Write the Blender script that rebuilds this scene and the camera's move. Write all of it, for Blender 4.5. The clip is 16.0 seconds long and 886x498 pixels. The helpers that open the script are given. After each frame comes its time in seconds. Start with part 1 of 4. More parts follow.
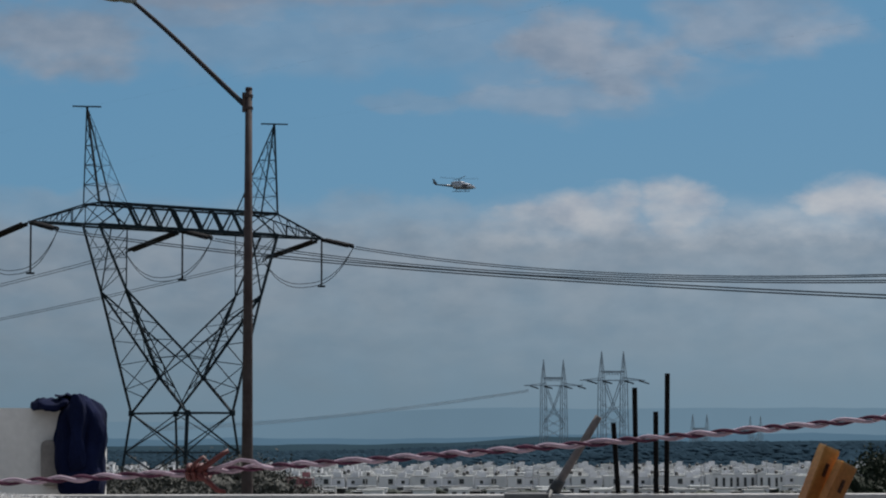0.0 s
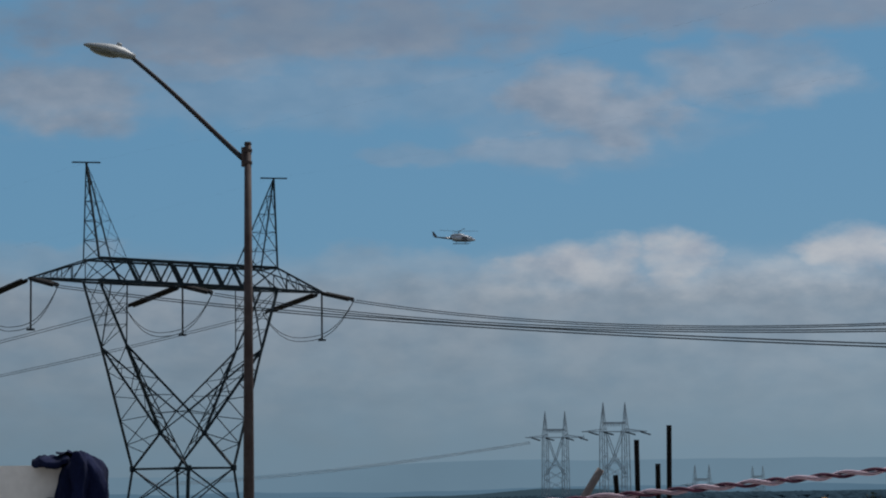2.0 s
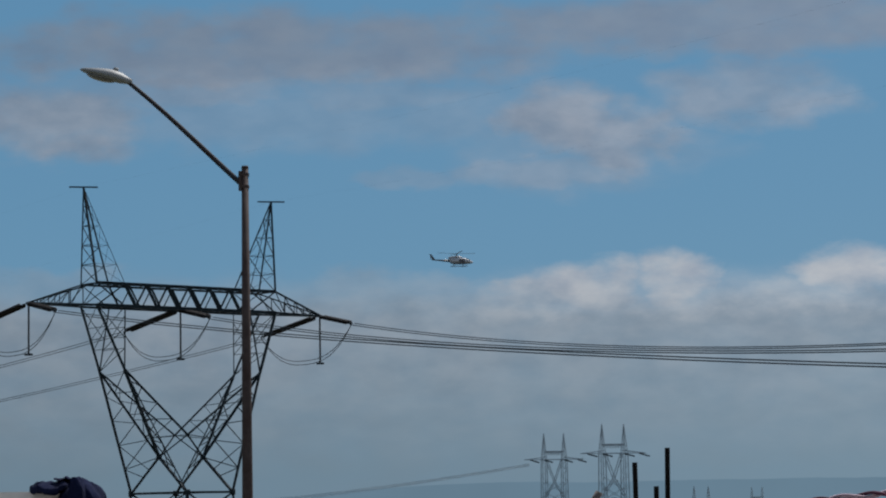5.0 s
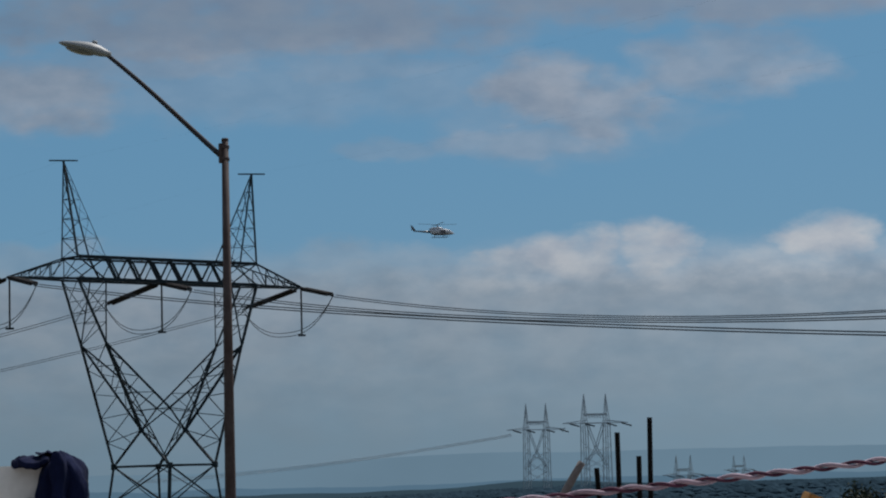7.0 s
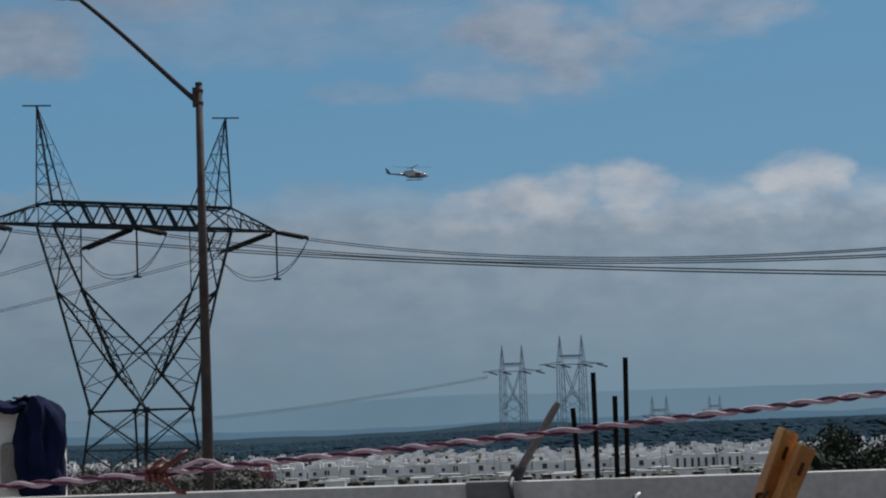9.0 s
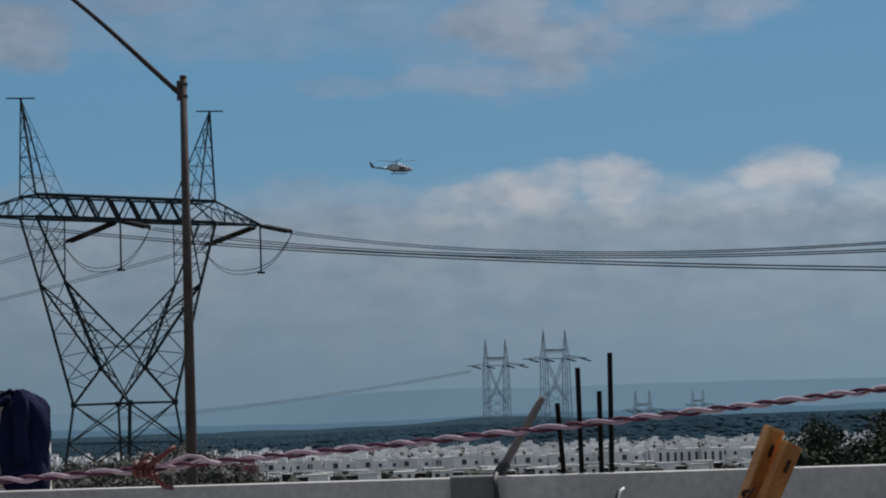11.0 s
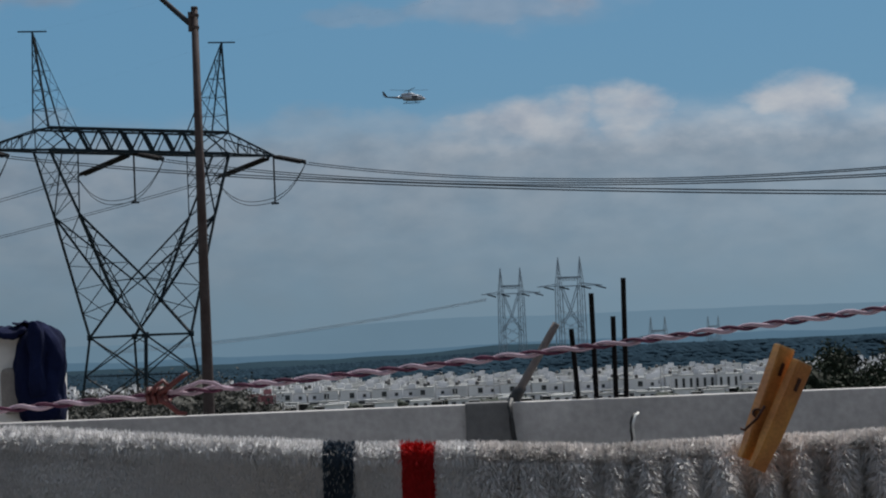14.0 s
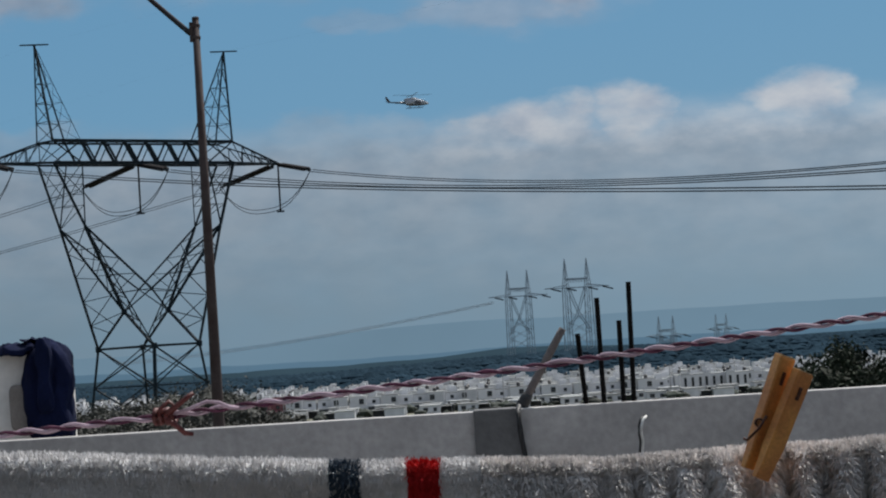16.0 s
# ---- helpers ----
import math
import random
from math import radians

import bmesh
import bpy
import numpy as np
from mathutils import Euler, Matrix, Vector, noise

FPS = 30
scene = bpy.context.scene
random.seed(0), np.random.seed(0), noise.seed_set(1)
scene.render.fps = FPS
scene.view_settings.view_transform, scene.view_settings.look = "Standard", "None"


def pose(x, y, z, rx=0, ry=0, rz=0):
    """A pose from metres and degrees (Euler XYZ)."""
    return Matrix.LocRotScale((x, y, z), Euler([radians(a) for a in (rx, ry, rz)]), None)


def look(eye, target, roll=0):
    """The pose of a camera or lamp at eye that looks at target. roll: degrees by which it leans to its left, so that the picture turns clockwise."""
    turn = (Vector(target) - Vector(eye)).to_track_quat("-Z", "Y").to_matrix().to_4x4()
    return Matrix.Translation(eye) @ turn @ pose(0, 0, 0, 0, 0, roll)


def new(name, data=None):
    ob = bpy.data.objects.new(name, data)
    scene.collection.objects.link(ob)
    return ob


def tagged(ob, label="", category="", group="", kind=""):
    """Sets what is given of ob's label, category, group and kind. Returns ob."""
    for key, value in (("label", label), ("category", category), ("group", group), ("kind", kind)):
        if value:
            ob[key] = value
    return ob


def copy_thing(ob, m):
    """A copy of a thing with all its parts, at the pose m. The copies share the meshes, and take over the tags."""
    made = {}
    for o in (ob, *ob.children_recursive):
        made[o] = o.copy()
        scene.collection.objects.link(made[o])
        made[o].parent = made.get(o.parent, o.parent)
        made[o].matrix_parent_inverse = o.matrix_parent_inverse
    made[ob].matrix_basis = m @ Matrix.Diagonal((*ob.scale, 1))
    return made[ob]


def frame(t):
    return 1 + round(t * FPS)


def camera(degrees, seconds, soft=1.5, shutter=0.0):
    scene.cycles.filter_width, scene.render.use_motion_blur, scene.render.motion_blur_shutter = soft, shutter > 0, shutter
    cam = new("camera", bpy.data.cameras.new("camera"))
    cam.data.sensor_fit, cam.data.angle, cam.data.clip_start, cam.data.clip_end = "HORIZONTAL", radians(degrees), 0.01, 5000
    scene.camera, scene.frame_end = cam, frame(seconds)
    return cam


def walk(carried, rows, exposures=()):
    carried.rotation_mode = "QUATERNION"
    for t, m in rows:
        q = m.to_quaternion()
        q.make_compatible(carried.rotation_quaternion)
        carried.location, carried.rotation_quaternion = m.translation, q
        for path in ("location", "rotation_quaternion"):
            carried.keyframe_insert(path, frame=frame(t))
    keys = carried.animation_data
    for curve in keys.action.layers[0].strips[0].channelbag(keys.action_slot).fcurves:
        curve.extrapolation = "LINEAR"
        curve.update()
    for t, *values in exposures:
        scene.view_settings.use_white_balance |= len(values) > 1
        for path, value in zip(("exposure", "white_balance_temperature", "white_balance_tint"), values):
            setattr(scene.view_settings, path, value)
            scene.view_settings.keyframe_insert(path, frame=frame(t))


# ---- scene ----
PATH = [
    (0, pose(0.0013, 0.0086, 1.4914, 94.276, 0.081, 1.040)),
    (0.5, pose(0.0004, 0.0061, 1.4939, 94.888, 0.241, 0.719)),
    (1, pose(0.0014, 0.0166, 1.4946, 95.137, 0.458, 0.902)),
    (1.5, pose(0.0018, 0.0044, 1.4941, 95.147, 0.688, 1.256)),
    (2, pose(0.0011, 0.0085, 1.4936, 95.475, 0.587, 1.083)),
    (2.5, pose(0.0016, 0.0071, 1.4939, 95.885, 0.633, 0.873)),
    (3, pose(0.0007, 0.0024, 1.4944, 95.734, 0.541, 0.906)),
    (3.5, pose(0.0015, 0.0071, 1.4940, 95.945, 0.612, 1.126)),
    (4, pose(0.0015, 0.0035, 1.4962, 96.361, 0.948, 1.172)),
    (4.5, pose(0.0014, 0.0022, 1.4951, 96.196, 0.982, 0.902)),
    (4.7, pose(0.0023, 0.0051, 1.4958, 96.120, 0.867, 1.044)),
    (6.8, pose(0.0031, 0.0122, 1.4961, 95.294, 1.446, 0.778)),
    (7, pose(0.0025, 0.0182, 1.4969, 95.322, 1.361, 0.670)),
    (7.5, pose(0.0023, -0.0016, 1.4962, 95.191, 1.957, 0.520)),
    (8, pose(0.0027, 0.0032, 1.4976, 95.625, 2.380, 0.861)),
    (8.5, pose(0.0021, 0.0099, 1.4957, 94.611, 2.125, 0.222)),
    (9, pose(0.0022, 0.0108, 1.4948, 93.998, 1.835, 0.140)),
    (9.2, pose(0.0005, 0.0123, 1.4966, 93.639, 1.755, -0.139)),
    (11.3, pose(-0.0003, 0.0033, 1.4965, 93.921, 1.691, -0.238)),
    (11.5, pose(0.0000, 0.0023, 1.4958, 93.958, 1.693, -0.094)),
    (12, pose(-0.0006, 0.0051, 1.4941, 93.717, 1.453, -0.164)),
    (12.5, pose(-0.0002, 0.0040, 1.4932, 93.838, 1.457, 0.499)),
    (13, pose(-0.0002, 0.0068, 1.4935, 93.281, 1.798, 0.328)),
    (13.5, pose(0.0004, 0.0013, 1.4966, 93.529, 2.324, 0.824)),
    (14, pose(0.0025, 0.0045, 1.4928, 92.239, 2.318, 0.118)),
    (14.5, pose(0.0018, 0.0047, 1.4926, 91.768, 2.400, -0.165)),
    (15, pose(0.0039, 0.0023, 1.4963, 91.707, 3.116, 0.396)),
    (15.5, pose(0.0054, -0.0024, 1.4994, 92.028, 3.495, 0.212)),
    (16, pose(0.0063, -0.0053, 1.5001, 92.344, 3.560, 0.311)),
]
EXPOSURES = [(0, 0.0), (14.5, 0.0), (15, 0.10), (15.5, 0.18), (16, 0.16)]
cam = camera(20, 16.0, soft=2.1)
walk(cam, PATH, EXPOSURES)

# ---- sky, sun ----
SUN_EL, SUN_AZ = 54.0, 40.0        # degrees; the azimuth clockwise from straight ahead (+y)
world = bpy.data.worlds.new("world")
scene.world = world
world.use_nodes = True
wt = world.node_tree
wt.nodes.clear()


def wn(kind, **kw):
    n = wt.nodes.new(kind)
    for k, v in kw.items():
        if k == "op":
            n.operation = v
        elif k == "blend":
            n.blend_type = v
    return n


def wmath(op, a, b=None, c=None):
    n = wn("ShaderNodeMath", op=op)
    for i, v in enumerate((a, b, c)):
        if v is None:
            continue
        if isinstance(v, (int, float)):
            n.inputs[i].default_value = v
        else:
            wt.links.new(v, n.inputs[i])
    return n.outputs[0]


def wmix(fac, a, b):
    n = wt.nodes.new("ShaderNodeMix")
    n.data_type = "RGBA"
    for i, v in ((0, fac), (6, a), (7, b)):
        if isinstance(v, (int, float)):
            n.inputs[i].default_value = v
        elif isinstance(v, tuple):
            n.inputs[i].default_value = (*v, 1)
        else:
            wt.links.new(v, n.inputs[i])
    return n.outputs[2]


sky = wt.nodes.new("ShaderNodeTexSky")
sky.sky_type = "NISHITA"
sky.sun_disc = False
sky.sun_elevation = radians(SUN_EL)
sky.sun_rotation = radians(SUN_AZ)
sky.air_density, sky.dust_density, sky.ozone_density = 1.0, 0.6, 2.5
tc = wt.nodes.new("ShaderNodeTexCoord")
sep = wt.nodes.new("ShaderNodeSeparateXYZ")
wt.links.new(tc.outputs["Generated"], sep.inputs[0])
sx, sy, sz = sep.outputs
az = wmath("ARCTAN2", sx, sy)               # bearing, radians
el = wmath("ARCSINE", sz)                   # elevation, radians
# cloud plane: bearing and elevation in degrees, stretched like far cumulus
comb = wt.nodes.new("ShaderNodeCombineXYZ")
wt.links.new(wmath("MULTIPLY", az, 57.3), comb.inputs[0])
wt.links.new(wmath("MULTIPLY", el, 57.3 * 1.9), comb.inputs[1])


def cloud_noise(scale, detail, rough, shift=(0, 0, 0)):
    mp = wt.nodes.new("ShaderNodeMapping")
    mp.inputs["Location"].default_value = shift
    wt.links.new(comb.outputs[0], mp.inputs[0])
    n = wt.nodes.new("ShaderNodeTexNoise")
    n.inputs["Scale"].default_value, n.inputs["Detail"].default_value, n.inputs["Roughness"].default_value = scale, detail, rough
    wt.links.new(mp.outputs[0], n.inputs["Vector"])
    return n.outputs["Fac"]


n1 = cloud_noise(0.55, 7, 0.58)
n2 = cloud_noise(0.55, 7, 0.58, (3.3, 8.1, 2.0))
n3 = cloud_noise(0.9, 4, 0.52, (1.0, 4.0, 6.0))
azd = wmath("ADD", wmath("MULTIPLY", az, 57.3), wmath("MULTIPLY", wmath("SUBTRACT", n1, 0.5), 1.5))
eld = wmath("ADD", wmath("MULTIPLY", el, 57.3), wmath("MULTIPLY", wmath("SUBTRACT", n2, 0.5), 0.9))
n_in = cloud_noise(0.7, 4, 0.5, (7, 1, 3))
# cloud masses: bearing, elevation, half width, half height (degrees), density
MASSES = [
    (-9.6, 9.0, 2.4, 1.05, 0.80), (-5.0, 10.5, 7.5, 1.05, 0.88), (-6.5, 9.7, 4.5, 0.55, 0.60), (-2.4, 9.5, 2.6, 0.45, 0.48),
    (1.8, 8.85, 1.6, 0.95, 0.88), (3.2, 8.4, 1.6, 1.0, 0.85), (2.2, 8.2, 3.4, 1.1, 0.30), (-4.5, 9.2, 7.5, 1.1, 0.32), (1.3, 7.75, 2.4, 0.45, 0.55), (-1.7, 7.65, 1.3, 0.26, 0.30),
    (6.1, 9.4, 2.5, 0.85, 0.68), (5.5, 11.0, 7.0, 0.80, 0.88),
    (1.0, 4.85, 2.0, 0.50, 0.80), (2.5, 5.0, 1.5, 0.68, 0.88), (4.3, 5.2, 1.0, 0.72, 0.88), (6.2, 4.75, 1.5, 0.50, 0.60), (8.3, 5.2, 1.3, 0.80, 0.90),
    (-2.2, 5.0, 2.6, 0.55, 0.45), (-10.0, 5.2, 2.4, 0.50, 0.40),
]
cover = None
rag = wmath("MULTIPLY", wmath("SUBTRACT", n_in, 0.5), 1.9)
for a0, e0, wa, we, dens in MASSES:
    da = wmath("DIVIDE", wmath("SUBTRACT", azd, a0), wa)
    de = wmath("DIVIDE", wmath("SUBTRACT", eld, e0), we)
    r2 = wmath("ADD", wmath("MULTIPLY", da, da), wmath("MULTIPLY", de, de))
    edge = wt.nodes.new("ShaderNodeMapRange")
    edge.interpolation_type = "SMOOTHSTEP"
    wt.links.new(wmath("ADD", wmath("SUBTRACT", 1.25, r2), rag), edge.inputs[0])
    edge.inputs[1].default_value, edge.inputs[2].default_value = -0.1, 1.15
    edge.inputs[3].default_value, edge.inputs[4].default_value = 0.0, dens
    cover = edge.outputs[0] if cover is None else wmath("MAXIMUM", cover, edge.outputs[0])
# broken white cloud added over the unseen rest of the sky, as neutral fill
rest = wt.nodes.new("ShaderNodeTexNoise")
rest.inputs["Scale"].default_value, rest.inputs["Detail"].default_value = 3.0, 6
wt.links.new(tc.outputs["Generated"], rest.inputs["Vector"])
rest_m = wt.nodes.new("ShaderNodeMapRange")
rest_m.interpolation_type = "SMOOTHSTEP"
wt.links.new(rest.outputs["Fac"], rest_m.inputs[0])
rest_m.inputs[1].default_value, rest_m.inputs[2].default_value = 0.36, 0.52
rest_e = wt.nodes.new("ShaderNodeMapRange")
wt.links.new(el, rest_e.inputs[0])
rest_e.inputs[1].default_value, rest_e.inputs[2].default_value = radians(12), radians(18)
rest_b = wt.nodes.new("ShaderNodeMapRange")
wt.links.new(sy, rest_b.inputs[0])
rest_b.inputs[1].default_value, rest_b.inputs[2].default_value = 0.75, 0.5
others = wmath("MULTIPLY", rest_m.outputs[0], wmath("MAXIMUM", rest_e.outputs[0], rest_b.outputs[0]))
# grey veil below the cumulus bank, thinning upwards
veil = wt.nodes.new("ShaderNodeMapRange")
veil.interpolation_type = "SMOOTHSTEP"
wt.links.new(eld, veil.inputs[0])
veil.inputs[1].default_value, veil.inputs[2].default_value = 5.7, 4.3
veil.inputs[3].default_value, veil.inputs[4].default_value = 0.0, 0.92
cover = wmath("MAXIMUM", cover, veil.outputs[0])
cover = wmath("MULTIPLY", cover, wmath("ADD", 0.80, wmath("MULTIPLY", n_in, 0.40)))
cover = wmath("MINIMUM", wmath("MAXIMUM", cover, 0.0), 0.97)
# sunlit tops of the bank against its grey base
top = wt.nodes.new("ShaderNodeMapRange")
top.interpolation_type = "SMOOTHSTEP"
wt.links.new(wmath("ADD", eld, wmath("MULTIPLY", wmath("SUBTRACT", n3, 0.5), 0.9)), top.inputs[0])
top.inputs[1].default_value, top.inputs[2].default_value = 4.1, 5.3
high = wt.nodes.new("ShaderNodeMapRange")
wt.links.new(eld, high.inputs[0])
high.inputs[1].default_value, high.inputs[2].default_value = 5.9, 7.0
high.inputs[3].default_value, high.inputs[4].default_value = 1.0, 0.0
sunny = wt.nodes.new("ShaderNodeMapRange")
sunny.interpolation_type = "SMOOTHSTEP"
wt.links.new(azd, sunny.inputs[0])
sunny.inputs[1].default_value, sunny.inputs[2].default_value = -2.5, 2.0
sunny.inputs[3].default_value, sunny.inputs[4].default_value = 0.25, 1.0
lit = wmath("MULTIPLY", wmath("MULTIPLY", top.outputs[0], high.outputs[0]), sunny.outputs[0])
DECK = (0.165, 0.222, 0.310)
GREY, PALE, BRIGHT, VEIL, HAZE = (0.200, 0.252, 0.330), (0.300, 0.342, 0.412), (0.45, 0.465, 0.49), (0.205, 0.262, 0.325), (0.160, 0.236, 0.300)
upper = wt.nodes.new("ShaderNodeMapRange")
wt.links.new(eld, upper.inputs[0])
upper.inputs[1].default_value, upper.inputs[2].default_value = 5.6, 7.0
puff = wt.nodes.new("ShaderNodeMapRange")
wt.links.new(n3, puff.inputs[0])
puff.inputs[1].default_value, puff.inputs[2].default_value = 0.28, 0.66
deck = wt.nodes.new("ShaderNodeMapRange")
wt.links.new(eld, deck.inputs[0])
deck.inputs[1].default_value, deck.inputs[2].default_value = 9.3, 10.3
cloud_col = wmix(upper.outputs[0], wmix(puff.outputs[0], (0.188, 0.245, 0.308), (0.262, 0.312, 0.368)), wmix(deck.outputs[0], wmix(puff.outputs[0], GREY, PALE), wmix(puff.outputs[0], DECK, GREY)))
cloud_col = wmix(lit, cloud_col, wmix(puff.outputs[0], PALE, BRIGHT))
hz = wt.nodes.new("ShaderNodeMapRange")
wt.links.new(eld, hz.inputs[0])
hz.inputs[1].default_value, hz.inputs[2].default_value = 4.0, 0.8
cloud_col = wmix(hz.outputs[0], cloud_col, HAZE)
cloud_col = wmix(others, cloud_col, (0.52, 0.56, 0.63))
cover = wmath("MAXIMUM", cover, wmath("MULTIPLY", others, 0.9))
clear = wmix(0.86, sky.outputs[0], (0.80, 2.28, 3.86))
bgs = wt.nodes.new("ShaderNodeBackground")
bgs.inputs[1].default_value = 0.1
scaled = wt.nodes.new("ShaderNodeVectorMath")
scaled.operation = "SCALE"
wt.links.new(cloud_col, scaled.inputs[0])
wt.links.new(wmath("ADD", 10.2, wmath("MULTIPLY", wmath("MINIMUM", wmath("MAXIMUM", azd, -14.0), 14.0), 0.10)), scaled.inputs["Scale"])
wt.links.new(wmix(cover, clear, scaled.outputs[0]), bgs.inputs[0])
wo = wt.nodes.new("ShaderNodeOutputWorld")
wt.links.new(bgs.outputs[0], wo.inputs[0])

sun = new("sun", bpy.data.lights.new("sun", "SUN"))
sun.data.energy, sun.data.angle, sun.data.color = 4.8, radians(0.5), (1.0, 0.96, 0.91)
sa, se = radians(SUN_AZ), radians(SUN_EL)
sun.matrix_world = look((0, 0, 60), (-math.sin(sa) * math.cos(se) * 10, -math.cos(sa) * math.cos(se) * 10, 60 - math.sin(se) * 10))


# ---- materials ----
def mat(name, base, rough=0.7, metal=0.0, var=0.25, scale=3.0, fine=40.0, bump=0.2, tint=None, spec=0.5, island=0.0, objvar=0.0, dist=0.01):
    """Principled surface whose colour varies at two scales, with fine relief."""
    m = bpy.data.materials.new(name)
    m.use_nodes = True
    nt = m.node_tree
    b = nt.nodes["Principled BSDF"]
    co = nt.nodes.new("ShaderNodeTexCoord")
    big = nt.nodes.new("ShaderNodeTexNoise")
    big.inputs["Scale"].default_value, big.inputs["Detail"].default_value = scale, 5
    small = nt.nodes.new("ShaderNodeTexNoise")
    small.inputs["Scale"].default_value, small.inputs["Detail"].default_value = fine, 4
    for n in (big, small):
        nt.links.new(co.outputs["Object"], n.inputs["Vector"])
    ramp = nt.nodes.new("ShaderNodeMix")
    ramp.data_type = "RGBA"
    dark = tint or tuple(c * (1 - var) for c in base)
    light = tuple(min(1, c * (1 + var * 0.6)) for c in base)
    ramp.inputs[6].default_value, ramp.inputs[7].default_value = (*dark, 1), (*light, 1)
    mr = nt.nodes.new("ShaderNodeMapRange")
    mr.inputs[1].default_value, mr.inputs[2].default_value = 0.3, 0.7
    nt.links.new(big.outputs["Fac"], mr.inputs[0])
    nt.links.new(mr.outputs[0], ramp.inputs[0])
    mul = nt.nodes.new("ShaderNodeMix")
    mul.data_type, mul.blend_type = "RGBA", "MULTIPLY"
    mul.inputs[0].default_value = min(1.0, var * 1.6)
    nt.links.new(ramp.outputs[2], mul.inputs[6])
    mr2 = nt.nodes.new("ShaderNodeMapRange")
    mr2.inputs[1].default_value, mr2.inputs[2].default_value, mr2.inputs[3].default_value, mr2.inputs[4].default_value = 0.3, 0.7, 0.6, 1.15
    nt.links.new(small.outputs["Fac"], mr2.inputs[0])
    nt.links.new(mr2.outputs[0], mul.inputs[7])
    col = mul.outputs[2]
    for amount, sock in ((island, "island"), (objvar, "object")):
        if not amount:
            continue
        if sock == "island":
            src = nt.nodes.new("ShaderNodeNewGeometry").outputs["Random Per Island"]
        else:
            src = nt.nodes.new("ShaderNodeObjectInfo").outputs["Random"]
        r = nt.nodes.new("ShaderNodeMapRange")
        r.inputs[3].default_value, r.inputs[4].default_value = 1 - amount, 1 + amount * 0.5
        nt.links.new(src, r.inputs[0])
        mm = nt.nodes.new("ShaderNodeMix")
        mm.data_type, mm.blend_type = "RGBA", "MULTIPLY"
        mm.inputs[0].default_value = 1
        nt.links.new(col, mm.inputs[6])
        nt.links.new(r.outputs[0], mm.inputs[7])
        col = mm.outputs[2]
    nt.links.new(col, b.inputs["Base Color"])
    b.inputs["Roughness"].default_value, b.inputs["Metallic"].default_value = rough, metal
    b.inputs["Specular IOR Level"].default_value = spec
    if bump:
        bp = nt.nodes.new("ShaderNodeBump")
        bp.inputs["Strength"].default_value, bp.inputs["Distance"].default_value = bump, dist
        nt.links.new(small.outputs["Fac"], bp.inputs["Height"])
        nt.links.new(bp.outputs[0], b.inputs["Normal"])
    return m


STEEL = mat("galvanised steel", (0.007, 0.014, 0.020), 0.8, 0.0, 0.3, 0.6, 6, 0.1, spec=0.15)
# Bluish pale tone is distance haze put into the steel's colour.
STEEL_FAR = mat("haze-pale far steel", (0.20, 0.25, 0.285), 0.8, 0.0, 0.2, 0.3, 3, 0.0)
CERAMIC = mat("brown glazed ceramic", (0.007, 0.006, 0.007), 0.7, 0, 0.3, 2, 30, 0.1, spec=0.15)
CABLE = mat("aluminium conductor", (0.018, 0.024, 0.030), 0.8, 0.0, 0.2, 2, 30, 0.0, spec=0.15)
POLE = mat("rusting painted pole steel", (0.048, 0.038, 0.038), 0.8, 0.0, 0.35, 2.2, 14, 0.15, tint=(0.034, 0.020, 0.018), spec=0.2)
ARM = mat("dark painted arm steel", (0.020, 0.023, 0.030), 0.75, 0.0, 0.3, 4, 20, 0.0, tint=(0.026, 0.018, 0.018), spec=0.2)
LAMP = mat("grey lamp casting", (0.18, 0.19, 0.20), 0.6, 0.2, 0.15, 6, 60, 0.1)
LENS = mat("dusty lamp glass", (0.10, 0.10, 0.10), 0.25, 0, 0.2, 8, 60, 0.0)
PLASTER = mat("grey cement render", (0.37, 0.352, 0.342), 0.9, 0, 0.26, 5.5, 60, 0.35, dist=0.004)
PLASTER_DARK = mat("darker cement", (0.115, 0.112, 0.112), 0.92, 0, 0.25, 5, 70, 0.5, dist=0.004)
WHITEWASH = mat("white masonry paint", (0.62, 0.60, 0.57), 0.85, 0, 0.12, 3, 60, 0.25, dist=0.003)
FLOOR = mat("cement floor", (0.21, 0.204, 0.198), 0.9, 0, 0.3, 1.2, 40, 0.3)
EARTH = mat("dry scrub ground", (0.14, 0.125, 0.09), 0.95, 0, 0.45, 0.05, 1.5, 0.3, tint=(0.06, 0.075, 0.04), dist=0.1)


# ---- building helpers ----
def thing(name, at, label, category, group="", kind="", turn=0.0):
    ob = new(name)
    ob.empty_display_size = 0.1
    ob.matrix_basis = pose(*at, 0, 0, turn)
    return tagged(ob, label, category, group, kind)


def part(name, bm, material, parent=None, label="", smooth=False):
    me = bpy.data.meshes.new(name)
    bm.normal_update()
    bm.to_mesh(me)
    bm.free()
    me.materials.append(material)
    if smooth:
        for p in me.polygons:
            p.use_smooth = True
    ob = new(name, me)
    if parent is not None:
        ob.parent = parent
    if label:
        tagged(ob, label)
    return ob


def box(bm, lo, hi, m=None, bevel=0.0, seg=2):
    vs = bmesh.ops.create_cube(bm, size=1.0)["verts"]
    c = [(a + b) / 2 for a, b in zip(lo, hi)]
    s = [abs(b - a) for a, b in zip(lo, hi)]
    bmesh.ops.transform(bm, verts=vs, matrix=(m or Matrix()) @ Matrix.Translation(c) @ Matrix.Diagonal((*s, 1)))
    if bevel:
        es = list({e for v in vs for e in v.link_edges})
        bmesh.ops.bevel(bm, geom=es, offset=bevel, segments=seg, affect="EDGES", profile=0.6)


